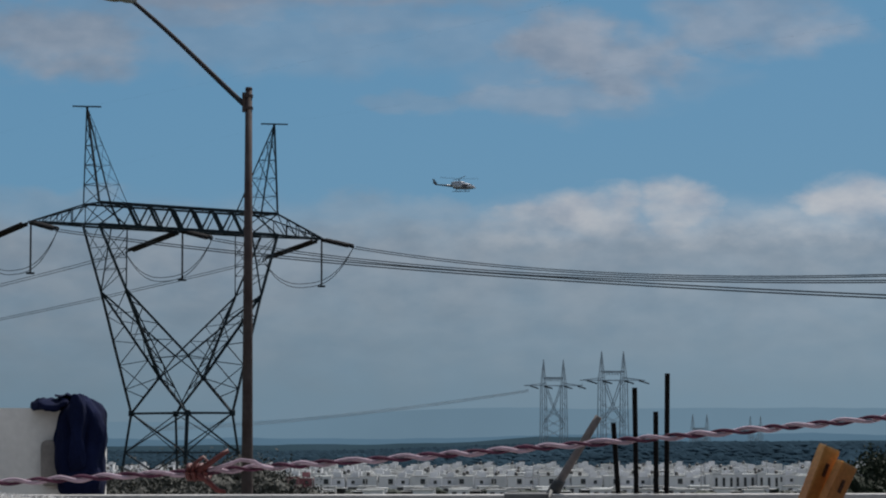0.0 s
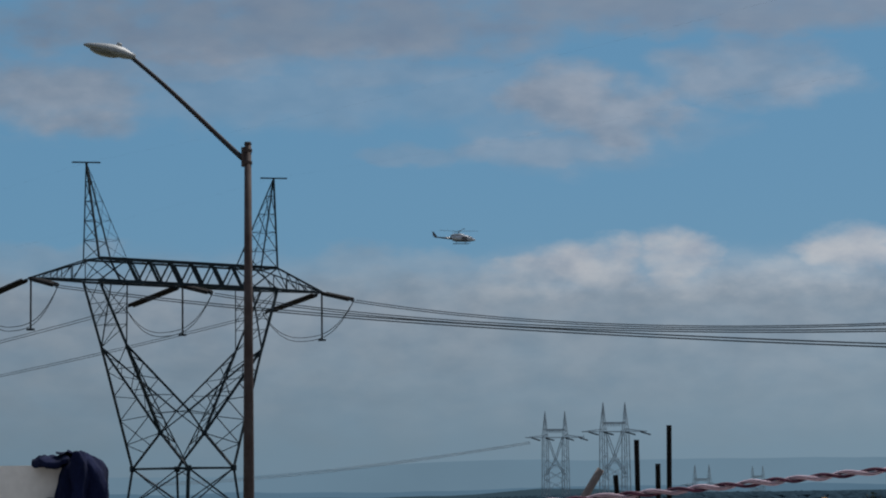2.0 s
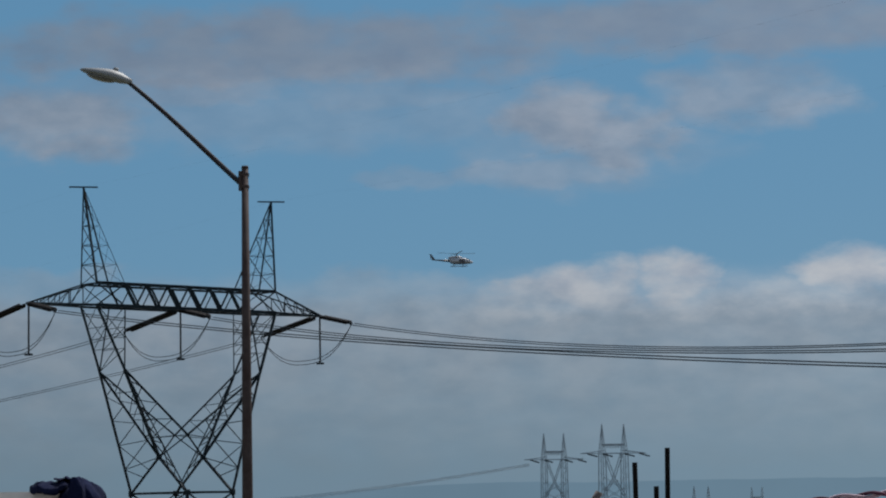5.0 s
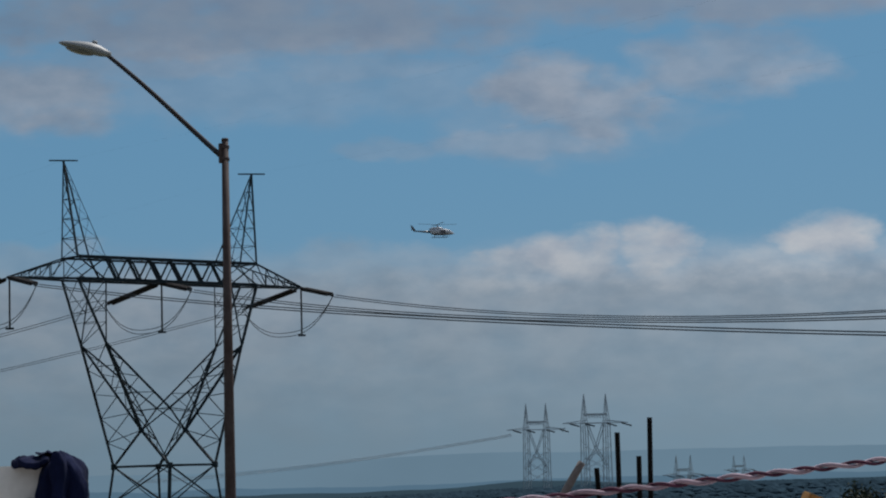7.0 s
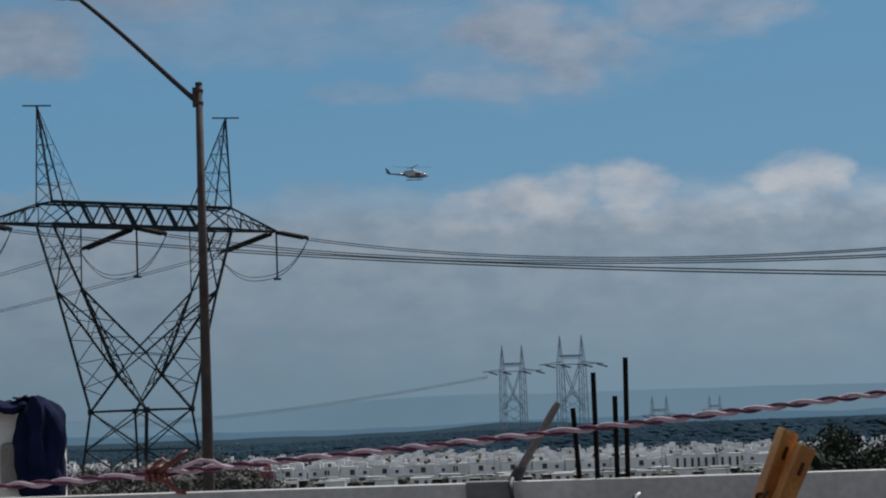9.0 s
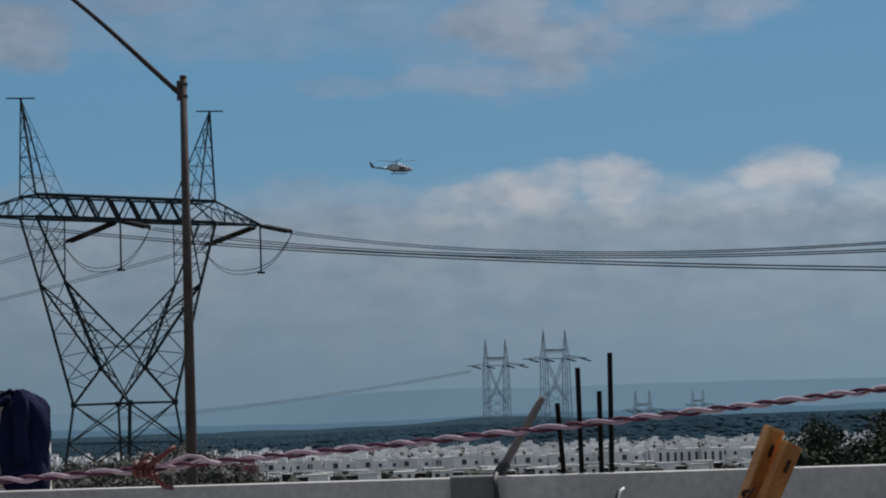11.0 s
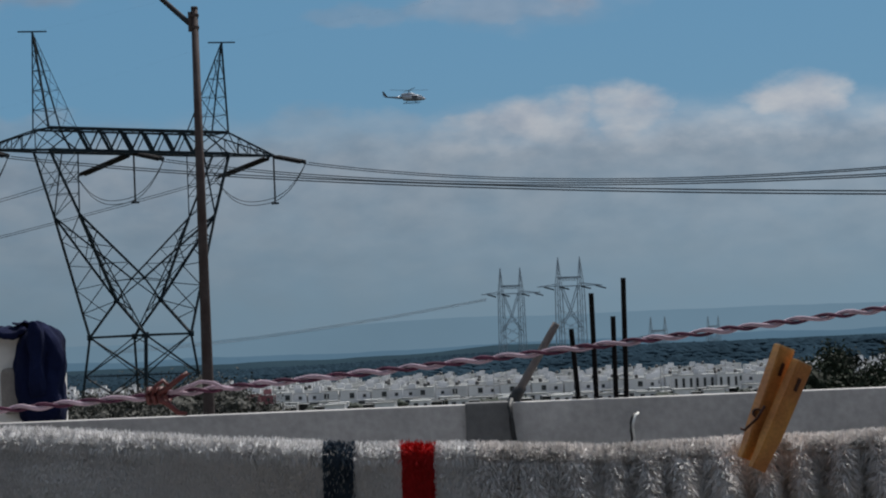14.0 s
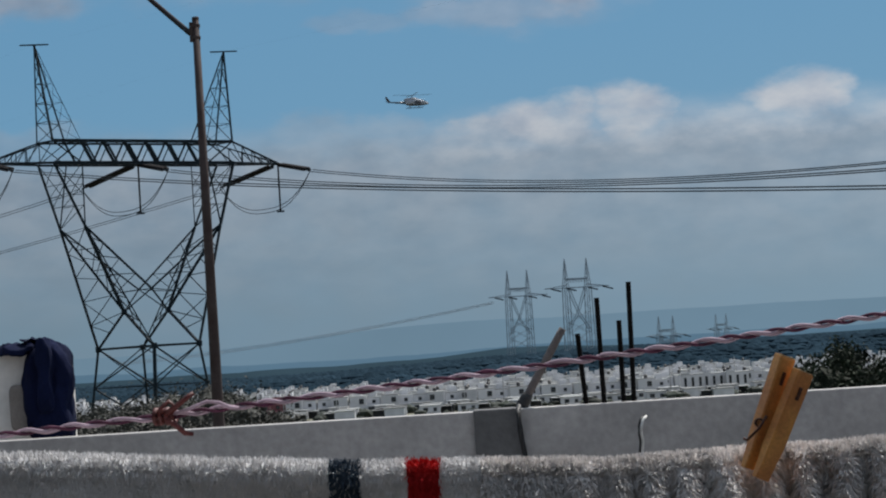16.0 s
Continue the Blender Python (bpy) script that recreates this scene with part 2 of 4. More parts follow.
def beam(bm, p, q, w, h=None, sides=4):
    """A bar from p to q."""
    p, q = Vector(p), Vector(q)
    d = q - p
    rot = d.to_track_quat("Z", "Y").to_matrix().to_4x4()
    r = w / 2 * (1.414 if sides == 4 else 1)
    g = bmesh.ops.create_cone(bm, cap_ends=True, segments=sides, radius1=r, radius2=r, depth=d.length)["verts"]
    turn = Matrix.Rotation(radians(45), 4, "Z") if sides == 4 else Matrix()
    bmesh.ops.transform(bm, verts=g, matrix=Matrix.Translation((p + q) / 2) @ rot @ turn)


def tube(bm, pts, radii, sides=8, cap=True):
    """A tube through pts; radii is one radius or one for each point."""
    pts = [Vector(p) for p in pts]
    if isinstance(radii, (int, float)):
        radii = [radii] * len(pts)
    rings = []
    up = Vector((0, 0, 1))
    for i, p in enumerate(pts):
        d = (pts[min(i + 1, len(pts) - 1)] - pts[max(i - 1, 0)]).normalized()
        a = d.cross(up)
        if a.length < 1e-3:
            a = d.cross(Vector((0, 1, 0)))
        a.normalize()
        b = d.cross(a)
        rings.append([bm.verts.new(p + (a * math.cos(t) + b * math.sin(t)) * radii[i]) for t in [2 * math.pi * k / sides for k in range(sides)]])
    for r0, r1 in zip(rings, rings[1:]):
        for k in range(sides):
            bm.faces.new((r0[k], r0[(k + 1) % sides], r1[(k + 1) % sides], r1[k]))
    if cap:
        bm.faces.new(rings[0][::-1])
        bm.faces.new(rings[-1])
    return rings


def spot(u, v, d):
    """The place at distance d ahead, u and v thousandths of d to the right of and above the eye, which stands 1.5 m over the terrace."""
    return Vector((u * d / 1000, d, 1.5 + v * d / 1000))


# ---- ground ----
def ground_z(x, y):
    """Street level beside the house, falling to the plain."""
    def ease(a, b, t):
        t = max(0.0, min(1.0, (t - a) / (b - a)))
        return t * t * (3 - 2 * t)
    return -3.1 - 5.4 * ease(40, 185, y) - 8.3 * ease(190, 560, y) + (4.5 + 7.0 * ease(-0.10, 0.06, x / max(y, 1.0))) * ease(1172, 1300, y) * (1 - ease(1650, 2700, y))


bm = bmesh.new()
ys = [-400, -60, -10, 10, 30, 45, 60, 80, 100, 120, 140, 160, 185, 230, 280, 330, 380, 430, 480, 560, 650, 900, 1160, 1185, 1210, 1235, 1260, 1300, 1600, 1800, 2000, 2200, 2450, 2700, 3000, 4900]
xs = [-2500, -1200, -600, -300, -150, -80, -40, -15, 0, 15, 40, 80, 150, 300, 600, 1200, 2500]
grid = [[bm.verts.new((x, y, ground_z(x, y))) for x in xs] for y in ys]
for r0, r1 in zip(grid, grid[1:]):
    for i in range(len(xs) - 1):
        bm.faces.new((r0[i], r0[i + 1], r1[i + 1], r1[i]))
tagged(part("ground", bm, EARTH, smooth=True), "dry scrubby ground falling to a wide plain", "ground", kind="structure")


# ---- terrace: floor and parapet ----
bm = bmesh.new()
box(bm, (-4, -3, -0.25), (4, 5.18, 0))
tagged(part("floor", bm, FLOOR), "grey cement roof terrace floor", "floor", kind="structure")
bm = bmesh.new()
box(bm, (-4, -3, -3.3), (4, 5.3, -0.26))
tagged(part("wall_south", bm, WHITEWASH), "white masonry house below the roof terrace", "wall", kind="structure")
PAR_Z = 1.372
bm = bmesh.new()
box(bm, (-4, 5.2, 0), (0.06, 5.29, PAR_Z), bevel=0.0025)
tagged(part("wall_north_1", bm, PLASTER), "grey cement-rendered parapet wall", "wall", kind="structure")
# pier in a darker cement colour than the wall on either side
bm = bmesh.new()
box(bm, (0.033, 5.19, 0), (0.131, 5.31, PAR_Z + 0.003), bevel=0.003)
tagged(part("wall_north_pier", bm, PLASTER_DARK), "dark cement pier in the parapet", "wall", kind="structure")
bm = bmesh.new()
box(bm, (0.10, 5.2, 0), (4, 5.29, PAR_Z + 0.001), bevel=0.0025)
tagged(part("wall_north_2", bm, PLASTER), "grey cement-rendered parapet wall with stains", "wall", kind="structure")


for nm, x0, x1 in (("wall_west", -4.12, -4.0), ("wall_east", 4.0, 4.12)):
    bm = bmesh.new()
    box(bm, (x0, -3, 0), (x1, 5.18, 2.0), bevel=0.006)
    tagged(part(nm, bm, PLASTER), "plain cement-rendered side wall of the terrace", "wall", kind="structure")
# taller whitewashed block at the end of the parapet
bm = bmesh.new()
pts = [(-4.0, -3.1), (-0.862, -3.1)]
for k in range(9):
    a = math.pi / 2 * k / 8
    pts.append((-0.862 - 0.035 + 0.035 * math.cos(a), 1.555 - 0.035 + 0.035 * math.sin(a)))
pts.append((-4.0, 1.562))
front = [bm.verts.new((x, 5.47, z)) for x, z in pts]
back = [bm.verts.new((x, 5.69, z)) for x, z in pts]
bm.faces.new(front), bm.faces.new(back[::-1])
for i in range(len(pts)):
    j = (i + 1) % len(pts)
    bm.faces.new((front[j], front[i], back[i], back[j]))
bmesh.ops.recalc_face_normals(bm, faces=bm.faces)
tagged(part("wall_north_block", bm, WHITEWASH), "white painted wall standing behind the parapet", "wall", kind="structure")

# unseen dark wall and slab, added to keep skylight off the towel fronts
BLOCKER = mat("dark blocker cement", (0.17, 0.16, 0.155), 0.9, 0, 0.2, 2.5, 60, 0.3)
bm = bmesh.new()
box(bm, (-4.0, -1.6, 0.0), (4.0, -1.45, 2.4))
tagged(part("wall_stair_house", bm, BLOCKER), "added unseen cement wall that blocks skylight from behind", "wall", kind="structure")
bm = bmesh.new()
box(bm, (-4.12, -3.0, 2.405), (4.12, 0.62, 2.55))
tagged(part("ceiling", bm, BLOCKER), "added unseen cement slab that blocks skylight from above", "ceiling", kind="structure")

# ---- pylon ----
TOWER_AT, TOWER_TURN = (-23.6, 193.0), 40.0


def pylon(name, label, material, at, turn, base_z):
    """Waist-type lattice pylon: square waist, two arms joined at side nodes and front forks, a trussed bridge with two peaks."""
    root = thing(name, (at[0], at[1], 0), label, "pylon", turn=turn)
    W, ZL, ZU, ZP = 3.32, 17.38, 19.05, 26.35
    half, inn, yb, arm = 8.15, 5.7, 1.15, 13.5
    V = Vector

    def truss(bm, a0, a1, b0, b1, n, w, cross=True):
        """Zigzag web between the bars a0-a1 and b0-b1, with rungs."""
        a0, a1, b0, b1 = V(a0), V(a1), V(b0), V(b1)
        for i in range(n):
            k0, k1 = i / n, (i + 1) / n
            beam(bm, a0.lerp(a1, k0), b0.lerp(b1, k1), w)
            if cross and i:
                beam(bm, a0.lerp(a1, k0), b0.lerp(b1, k0), w)

    def bar(nm, p, q, w):
        bm = bmesh.new()
        beam(bm, p, q, w)
        part(nm, bm, material, root)

    gz = base_z
    node = lambda s: V((2.0 * s, 0, 6.05))
    fork = lambda t: V((0, 0.9 * t, 7.75))
    waist = lambda s, t: V((2.04 * s, 3.95 * t, W))
    knee = lambda s, t: V((6.15 * s, 1.8 * t, 12.55))
    outer = lambda s, t: V((half * s, yb * t, ZL))
    inner = lambda s, t: V((inn * s, yb * t, ZL))
    foot = lambda s, t: V((s * (2.04 + 0.11 * (W - gz)), t * (3.95 + 0.11 * (W - gz)), gz))
    apex = lambda s: V((8.62 * s, 0, ZP))
    for s in (-1, 1):
        web = bmesh.new()
        for t in (-1, 1):
            near = 1.0 if t < 0 else 0.8
            bar("arm_leg", outer(s, t), knee(s, t), 0.17 * near)
            bar("arm_leg", inner(s, t), knee(s, t), 0.10 * near)
            bar("main_brace", knee(s, t), node(s), 0.20 * near)
            bar("waist_leg", knee(s, t), waist(s, t), 0.15 if s * t < 0 else 0.09)
            bar("main_brace", node(s), waist(s, t), 0.17 * near)
            bar("fork_brace", knee(s, t), fork(t), 0.13 * near)
            bar("fork_brace", fork(t), node(s), 0.10 * near)
            # webs: outer leg against the main brace, main brace against the fork brace
            truss(web, knee(s, t), waist(s, t), knee(s, t), node(s), 5, 0.065 * near)
            truss(web, knee(s, t).lerp(node(s), 0.12), node(s), knee(s, t).lerp(fork(t), 0.02), fork(t), 4, 0.06 * near)
            beam(web, knee(s, t).lerp(waist(s, t), 0.6), node(s).lerp(waist(s, t), 0.35), 0.06)
            beam(web, knee(s, t).lerp(waist(s, t), 0.8), node(s).lerp(waist(s, t), 0.55), 0.06)
            # upper arm panel
            truss(web, outer(s, t), knee(s, t), inner(s, t), knee(s, t), 2, 0.05 * near)
            truss(web, inner(s, t).lerp(knee(s, t), 0.15), knee(s, t), outer(s, t).lerp(knee(s, t), 0.02), knee(s, t), 2, 0.04 * near, False)
        for f in (outer, inner):
            truss(web, f(s, -1), knee(s, -1), f(s, 1), knee(s, 1), 3, 0.04)
        truss(web, knee(s, -1), node(s), knee(s, 1), node(s), 4, 0.055)
        # plates at the node and the waist corners
        for c in [node(s)] + [waist(s, t) for t in (-1, 1)]:
            plate = bmesh.new()
            box(plate, c - V((0.17, 0.17, 0.22)), c + V((0.17, 0.17, 0.22)), bevel=0.03, seg=1)
            part("gusset_plate", plate, material, root)
        tagged(part("arm_bracing", web, material, root), kind="stuff")
        peak, lace = bmesh.new(), bmesh.new()
        corners = [(half * s, -yb), (half * s, yb), (inn * s, yb), (inn * s, -yb)]
        ap = apex(s)
        widths = (0.13, 0.09, 0.09, 0.04)
        for (cx, cy), w in zip(corners, widths):
            beam(peak, V((cx, cy, ZU)), ap, w)
        for i in range(4):
            c0, c1 = V((*corners[i], ZU)), V((*corners[(i + 1) % 4], ZU))
            truss(lace, c0, ap, c1, ap, 5, 0.05 if i in (0, 1) else 0.022)
            beam(peak, c0, c1, 0.09)
        beam(peak, ap + V((-0.95, 0.5, 0.0)), ap + V((0.95, -0.5, 0.0)), 0.10)
        part("peak", peak, material, root)
        tagged(part("peak_lacing", lace, material, root), kind="stuff")
        tip_frame = bmesh.new()
        tip = V((s * arm, 0, ZL))
        for t in (-1, 1):
            lo, hi = V((s * half, t * yb, ZL)), V((s * half, t * yb, ZU))
            beam(tip_frame, lo, tip, 0.17 if t < 0 else 0.12)
            beam(tip_frame, hi, tip, 0.12 if t < 0 else 0.09)
            truss(tip_frame, hi, tip, lo, tip, 5, 0.055)
        truss(tip_frame, V((s * half, -yb, ZL)), tip, V((s * half, yb, ZL)), tip, 4, 0.05)
        part("arm_tip", tip_frame, material, root)
    ring = bmesh.new()
    for a_, b_, w in (((-1, 1), (-1, -1), 0.17), ((-1, -1), (1, -1), 0.17), ((1, -1), (1, 1), 0.09), ((1, 1), (-1, 1), 0.09)):
        beam(ring, waist(*a_), waist(*b_), w)
    part("waist_ring", ring, material, root)
    body = bmesh.new()
    for s in (-1, 1):
        for t in (-1, 1):
            beam(body, waist(s, t), foot(s, t), 0.24 if (s, t) == (-1, -1) else 0.16)
    n = 4
    for p0, p1 in (((-1, 1), (-1, -1)), ((-1, -1), (1, -1)), ((1, -1), (1, 1)), ((1, 1), (-1, 1))):
        front = p0 == (-1, 1) or p0 == (-1, -1)
        for i in range(n):
            q0, q1 = i / n, (i + 1) / n
            f = lambda c, q: waist(*c).lerp(foot(*c), q)
            beam(body, f(p0, q0), f(p1, q1), 0.11 if front else 0.07)
            beam(body, f(p1, q0), f(p0, q1), 0.08 if front else 0.055)
            beam(body, f(p0, q1), f(p1, q1), 0.06)
    tagged(part("body_frame", body, material, root), kind="stuff")
    for t in (-1, 1):
        near = 1.0 if t < 0 else 0.62
        chord = bmesh.new()
        for z, w in ((ZL, 0.25), (ZU, 0.24)):
            beam(chord, (-half, t * yb, z), (half, t * yb, z), w * near)
        part("bridge_chord", chord, material, root)
        n = 6
        for i in range(n):
            x0, x1 = -inn + 2 * inn * i / n, -inn + 2 * inn * (i + 1) / n
            xm = (x0 + x1) / 2
            bar("bridge_brace", (x0, t * yb, ZU), (xm, t * yb, ZL), 0.20 * near if i not in (1, 4) else 0.17 * near)
            bar("bridge_brace", (xm, t * yb, ZL), (x1, t * yb, ZU), 0.11 * near)
        for s in (-1, 1):
            bar("bridge_brace", (s * half, t * yb, ZU), (s * inn, t * yb, ZL), 0.09 * near)
            bar("bridge_brace", (s * half, t * yb, ZL), (s * inn, t * yb, ZU), 0.09 * near)
    flat = bmesh.new()
    for z in (ZL, ZU):
        truss(flat, (-half, -yb, z), (half, -yb, z), (-half, yb, z), (half, yb, z), 9, 0.05)
    tagged(part("bridge_lacing", flat, material, root), kind="stuff")
    return root


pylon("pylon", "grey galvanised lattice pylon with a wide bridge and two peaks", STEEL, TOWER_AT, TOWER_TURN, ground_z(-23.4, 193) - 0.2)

# ---- street lamp ----
LX, LY = -3.165, 33.0
lamp = thing("street_lamp", (LX, LY, ground_z(LX, LY)), "rust-brown steel street lamp with a curved arm and cobra-head luminaire", "street lamp")
gz = ground_z(LX, LY)
bm = bmesh.new()
H = 1.5 + 0.1392 * LY - gz
tube(bm, [(0, 0, -0.1), (0, 0, H * 0.35), (0, 0, H * 0.7), (0, 0, H)], [0.095, 0.08, 0.062, 0.045], 18)
part("pole", bm, POLE, lamp, smooth=True)
bm = bmesh.new()
tube(bm, [(0, 0, H - 0.012), (0, 0, H + 0.02)], [0.05, 0.042], 18)
part("cap", bm, POLE, lamp, "rusty pole cap", smooth=True)
bm = bmesh.new()
for dz in (-0.10, -0.26):
    tube(bm, [(0, 0, H + dz - 0.02), (0, 0, H + dz + 0.02)], 0.058, 18)
box(bm, (-0.085, -0.035, H - 0.31), (-0.04, 0.035, H - 0.05), bevel=0.006)
part("bracket", bm, POLE, lamp, "rusty clamp bracket for the arm")
bm = bmesh.new()
arm_pts = []
for i in range(15):
    k = i / 14
    arm_pts.append((-0.07 - 1.47 * k, 0, H - 0.20 + 1.37 * k + 0.045 * math.sin(k * 3.14) * k))
tube(bm, arm_pts, [0.036 - 0.008 * i / 14 for i in range(15)], 12)
part("arm", bm, ARM, lamp, "dark painted steel arm", smooth=True)
# cobra-head luminaire, tilted up along the arm
tilt = pose(-1.53, 0, H + 1.185, 0, 15, 0)
bm = bmesh.new()
prof = [(0.03, 0.040, 0.035, 0.035), (-0.04, 0.055, 0.055, 0.045), (-0.12, 0.11, 0.085, 0.055), (-0.24, 0.155, 0.10, 0.055), (-0.36, 0.165, 0.088, 0.05), (-0.50, 0.15, 0.06, 0.04), (-0.62, 0.10, 0.035, 0.028), (-0.68, 0.03, 0.012, 0.012)]
rings = []
for px, wy, up_, dn_ in prof:
    rings.append([bm.verts.new(tilt @ Vector((px, wy * math.cos(a), (up_ if math.sin(a) > 0 else dn_) * math.sin(a)))) for a in [2 * math.pi * k / 18 for k in range(18)]])
for r0, r1 in zip(rings, rings[1:]):
    for k in range(18):
        bm.faces.new((r0[k], r0[(k + 1) % 18], r1[(k + 1) % 18], r1[k]))
bm.faces.new(rings[0]), bm.faces.new(rings[-1][::-1])
bmesh.ops.recalc_face_normals(bm, faces=bm.faces)
head = part("luminaire", bm, LAMP, lamp, "grey cast cobra-head luminaire", smooth=True)
bm = bmesh.new()
vs = bmesh.ops.create_uvsphere(bm, u_segments=18, v_segments=9, radius=1)["verts"]
bmesh.ops.transform(bm, verts=vs, matrix=tilt @ Matrix.Translation((-0.38, 0, -0.035)) @ Matrix.Diagonal((0.21, 0.13, 0.055, 1)))
part("lens", bm, LENS, head, "dark dusty glass lens", smooth=True)
bm = bmesh.new()
tube(bm, [tilt @ Vector((-0.22, 0, 0.09)), tilt @ Vector((-0.22, 0, 0.135))], [0.04, 0.034], 12)
part("photocell", bm, LAMP, head, smooth=True)


# ---- insulators and conductors of the pylon ----
TM = pose(TOWER_AT[0], TOWER_AT[1], 0, 0, 0, TOWER_TURN)
OUT = Vector((0.5, -0.866, 0))            # the span that comes nearer
AWAY = Vector((-0.643, 0.766, 0))         # the span that goes away


def string_mesh(p, q):
    """A tension string: a row of ceramic discs on a rod between two fittings."""
    bm = bmesh.new()
    p, q = Vector(p), Vector(q)
    d = (q - p)
    n = 22
    pts, rad = [], []
    for i in range(n):
        for k, r in ((0.05, 0.07), (0.3, 0.17), (0.55, 0.16), (0.85, 0.07)):
            pts.append(p + d * ((i + k) / n))
            rad.append(r)
    tube(bm, pts, rad, 8)
    return bm


def span(bm, p, direction, slope, curve, length, r=0.03, n=40):
    pts = []
    for i in range(n + 1):
        s = length * i / n
        pts.append(p + direction * s + Vector((0, 0, -slope * s + curve * s * s)))
    tube(bm, pts, r, 6)


PHASES = [(-13.3, 0.1240, 0.00025), (0.0, 0.1408, 0.00058), (13.3, 0.1428, 0.00080)]
for X, slope, curve in PHASES:
    a_out, a_in = TM @ Vector((X, -0.1, 17.35)), TM @ Vector((X, 0.5, 17.35))
    e_out = a_out + OUT * 5.6 + Vector((0, 0, -0.95))
    e_in = a_in + AWAY * 7.8 + Vector((0, 0, -1.15))
    for a, e in ((a_out, e_out), (a_in, e_in)):
        ins = thing("insulator_string", a, "dark brown ceramic insulator string on the pylon arm", "insulator", "insulator strings")
        mid = [(e - a) * k for k in (0.06, 0.9)]
        side = Vector((0, 0, 1)).cross(e - a).normalized() * 0.2
        for s in (-1, 1):
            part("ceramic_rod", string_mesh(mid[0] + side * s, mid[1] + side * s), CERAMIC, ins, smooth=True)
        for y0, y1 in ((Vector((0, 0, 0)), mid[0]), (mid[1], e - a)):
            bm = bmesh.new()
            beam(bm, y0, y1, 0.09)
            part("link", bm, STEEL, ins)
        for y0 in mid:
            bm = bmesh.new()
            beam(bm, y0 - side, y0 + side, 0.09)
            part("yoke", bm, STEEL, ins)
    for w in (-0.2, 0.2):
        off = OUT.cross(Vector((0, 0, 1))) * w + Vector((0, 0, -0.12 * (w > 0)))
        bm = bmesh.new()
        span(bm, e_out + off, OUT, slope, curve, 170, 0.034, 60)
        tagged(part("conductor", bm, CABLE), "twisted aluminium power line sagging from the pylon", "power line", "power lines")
        off = AWAY.cross(Vector((0, 0, 1))) * w + Vector((0, 0, -0.1 * (w > 0)))
        bm = bmesh.new()
        span(bm, e_in + off, AWAY, 0.085, 0.00025, 330, 0.026, 40)
        tagged(part("conductor", bm, CABLE), "twisted aluminium power line sagging from the pylon", "power line", "power lines")
    # jumper under the arm, held by a post string
    low = TM @ Vector((X, 0, 13.55))
    for z in (0.0, 0.3):
        bm = bmesh.new()
        pts = []
        for i in range(25):
            k = i / 24
            flat = e_in.lerp(e_out, k)
            dip = (1 - abs(2 * k - 1) ** 2.6)
            zz = flat.z + (low.z + z - flat.z) * dip
            pts.append(Vector((flat.x, flat.y, zz)))
        tube(bm, pts, 0.028, 6)
        tagged(part("jumper_cable", bm, CABLE), "slack jumper cable looping under the pylon arm", "cable", "jumper cables")
    ins = thing("post_insulator", TM @ Vector((X, 0, 17.35)), "thin vertical post insulator holding the jumper", "insulator", "post insulators")
    bm = bmesh.new()
    tube(bm, [(0, 0, -3.75 * i / 60) for i in range(61)], [0.085 if i % 2 else 0.055 for i in range(61)], 8)
    part("rod", bm, CERAMIC, ins, smooth=True)
    bm = bmesh.new()
    box(bm, (-0.3, -0.08, -3.85), (0.3, 0.08, -3.7))
    part("clamp", bm, STEEL, ins)
for X in (-8.62, 8.62):
    for d, sl, cu in ((OUT, 0.048, 0.00016), (AWAY, 0.06, 0.0002)):
        bm = bmesh.new()
        span(bm, TM @ Vector((X, 0, 26.35)), d, sl, cu, 300, 0.0012, 40)
        tagged(part("earth_wire", bm, CABLE), "thin earth wire strung from the pylon peak", "power line", "earth wires")

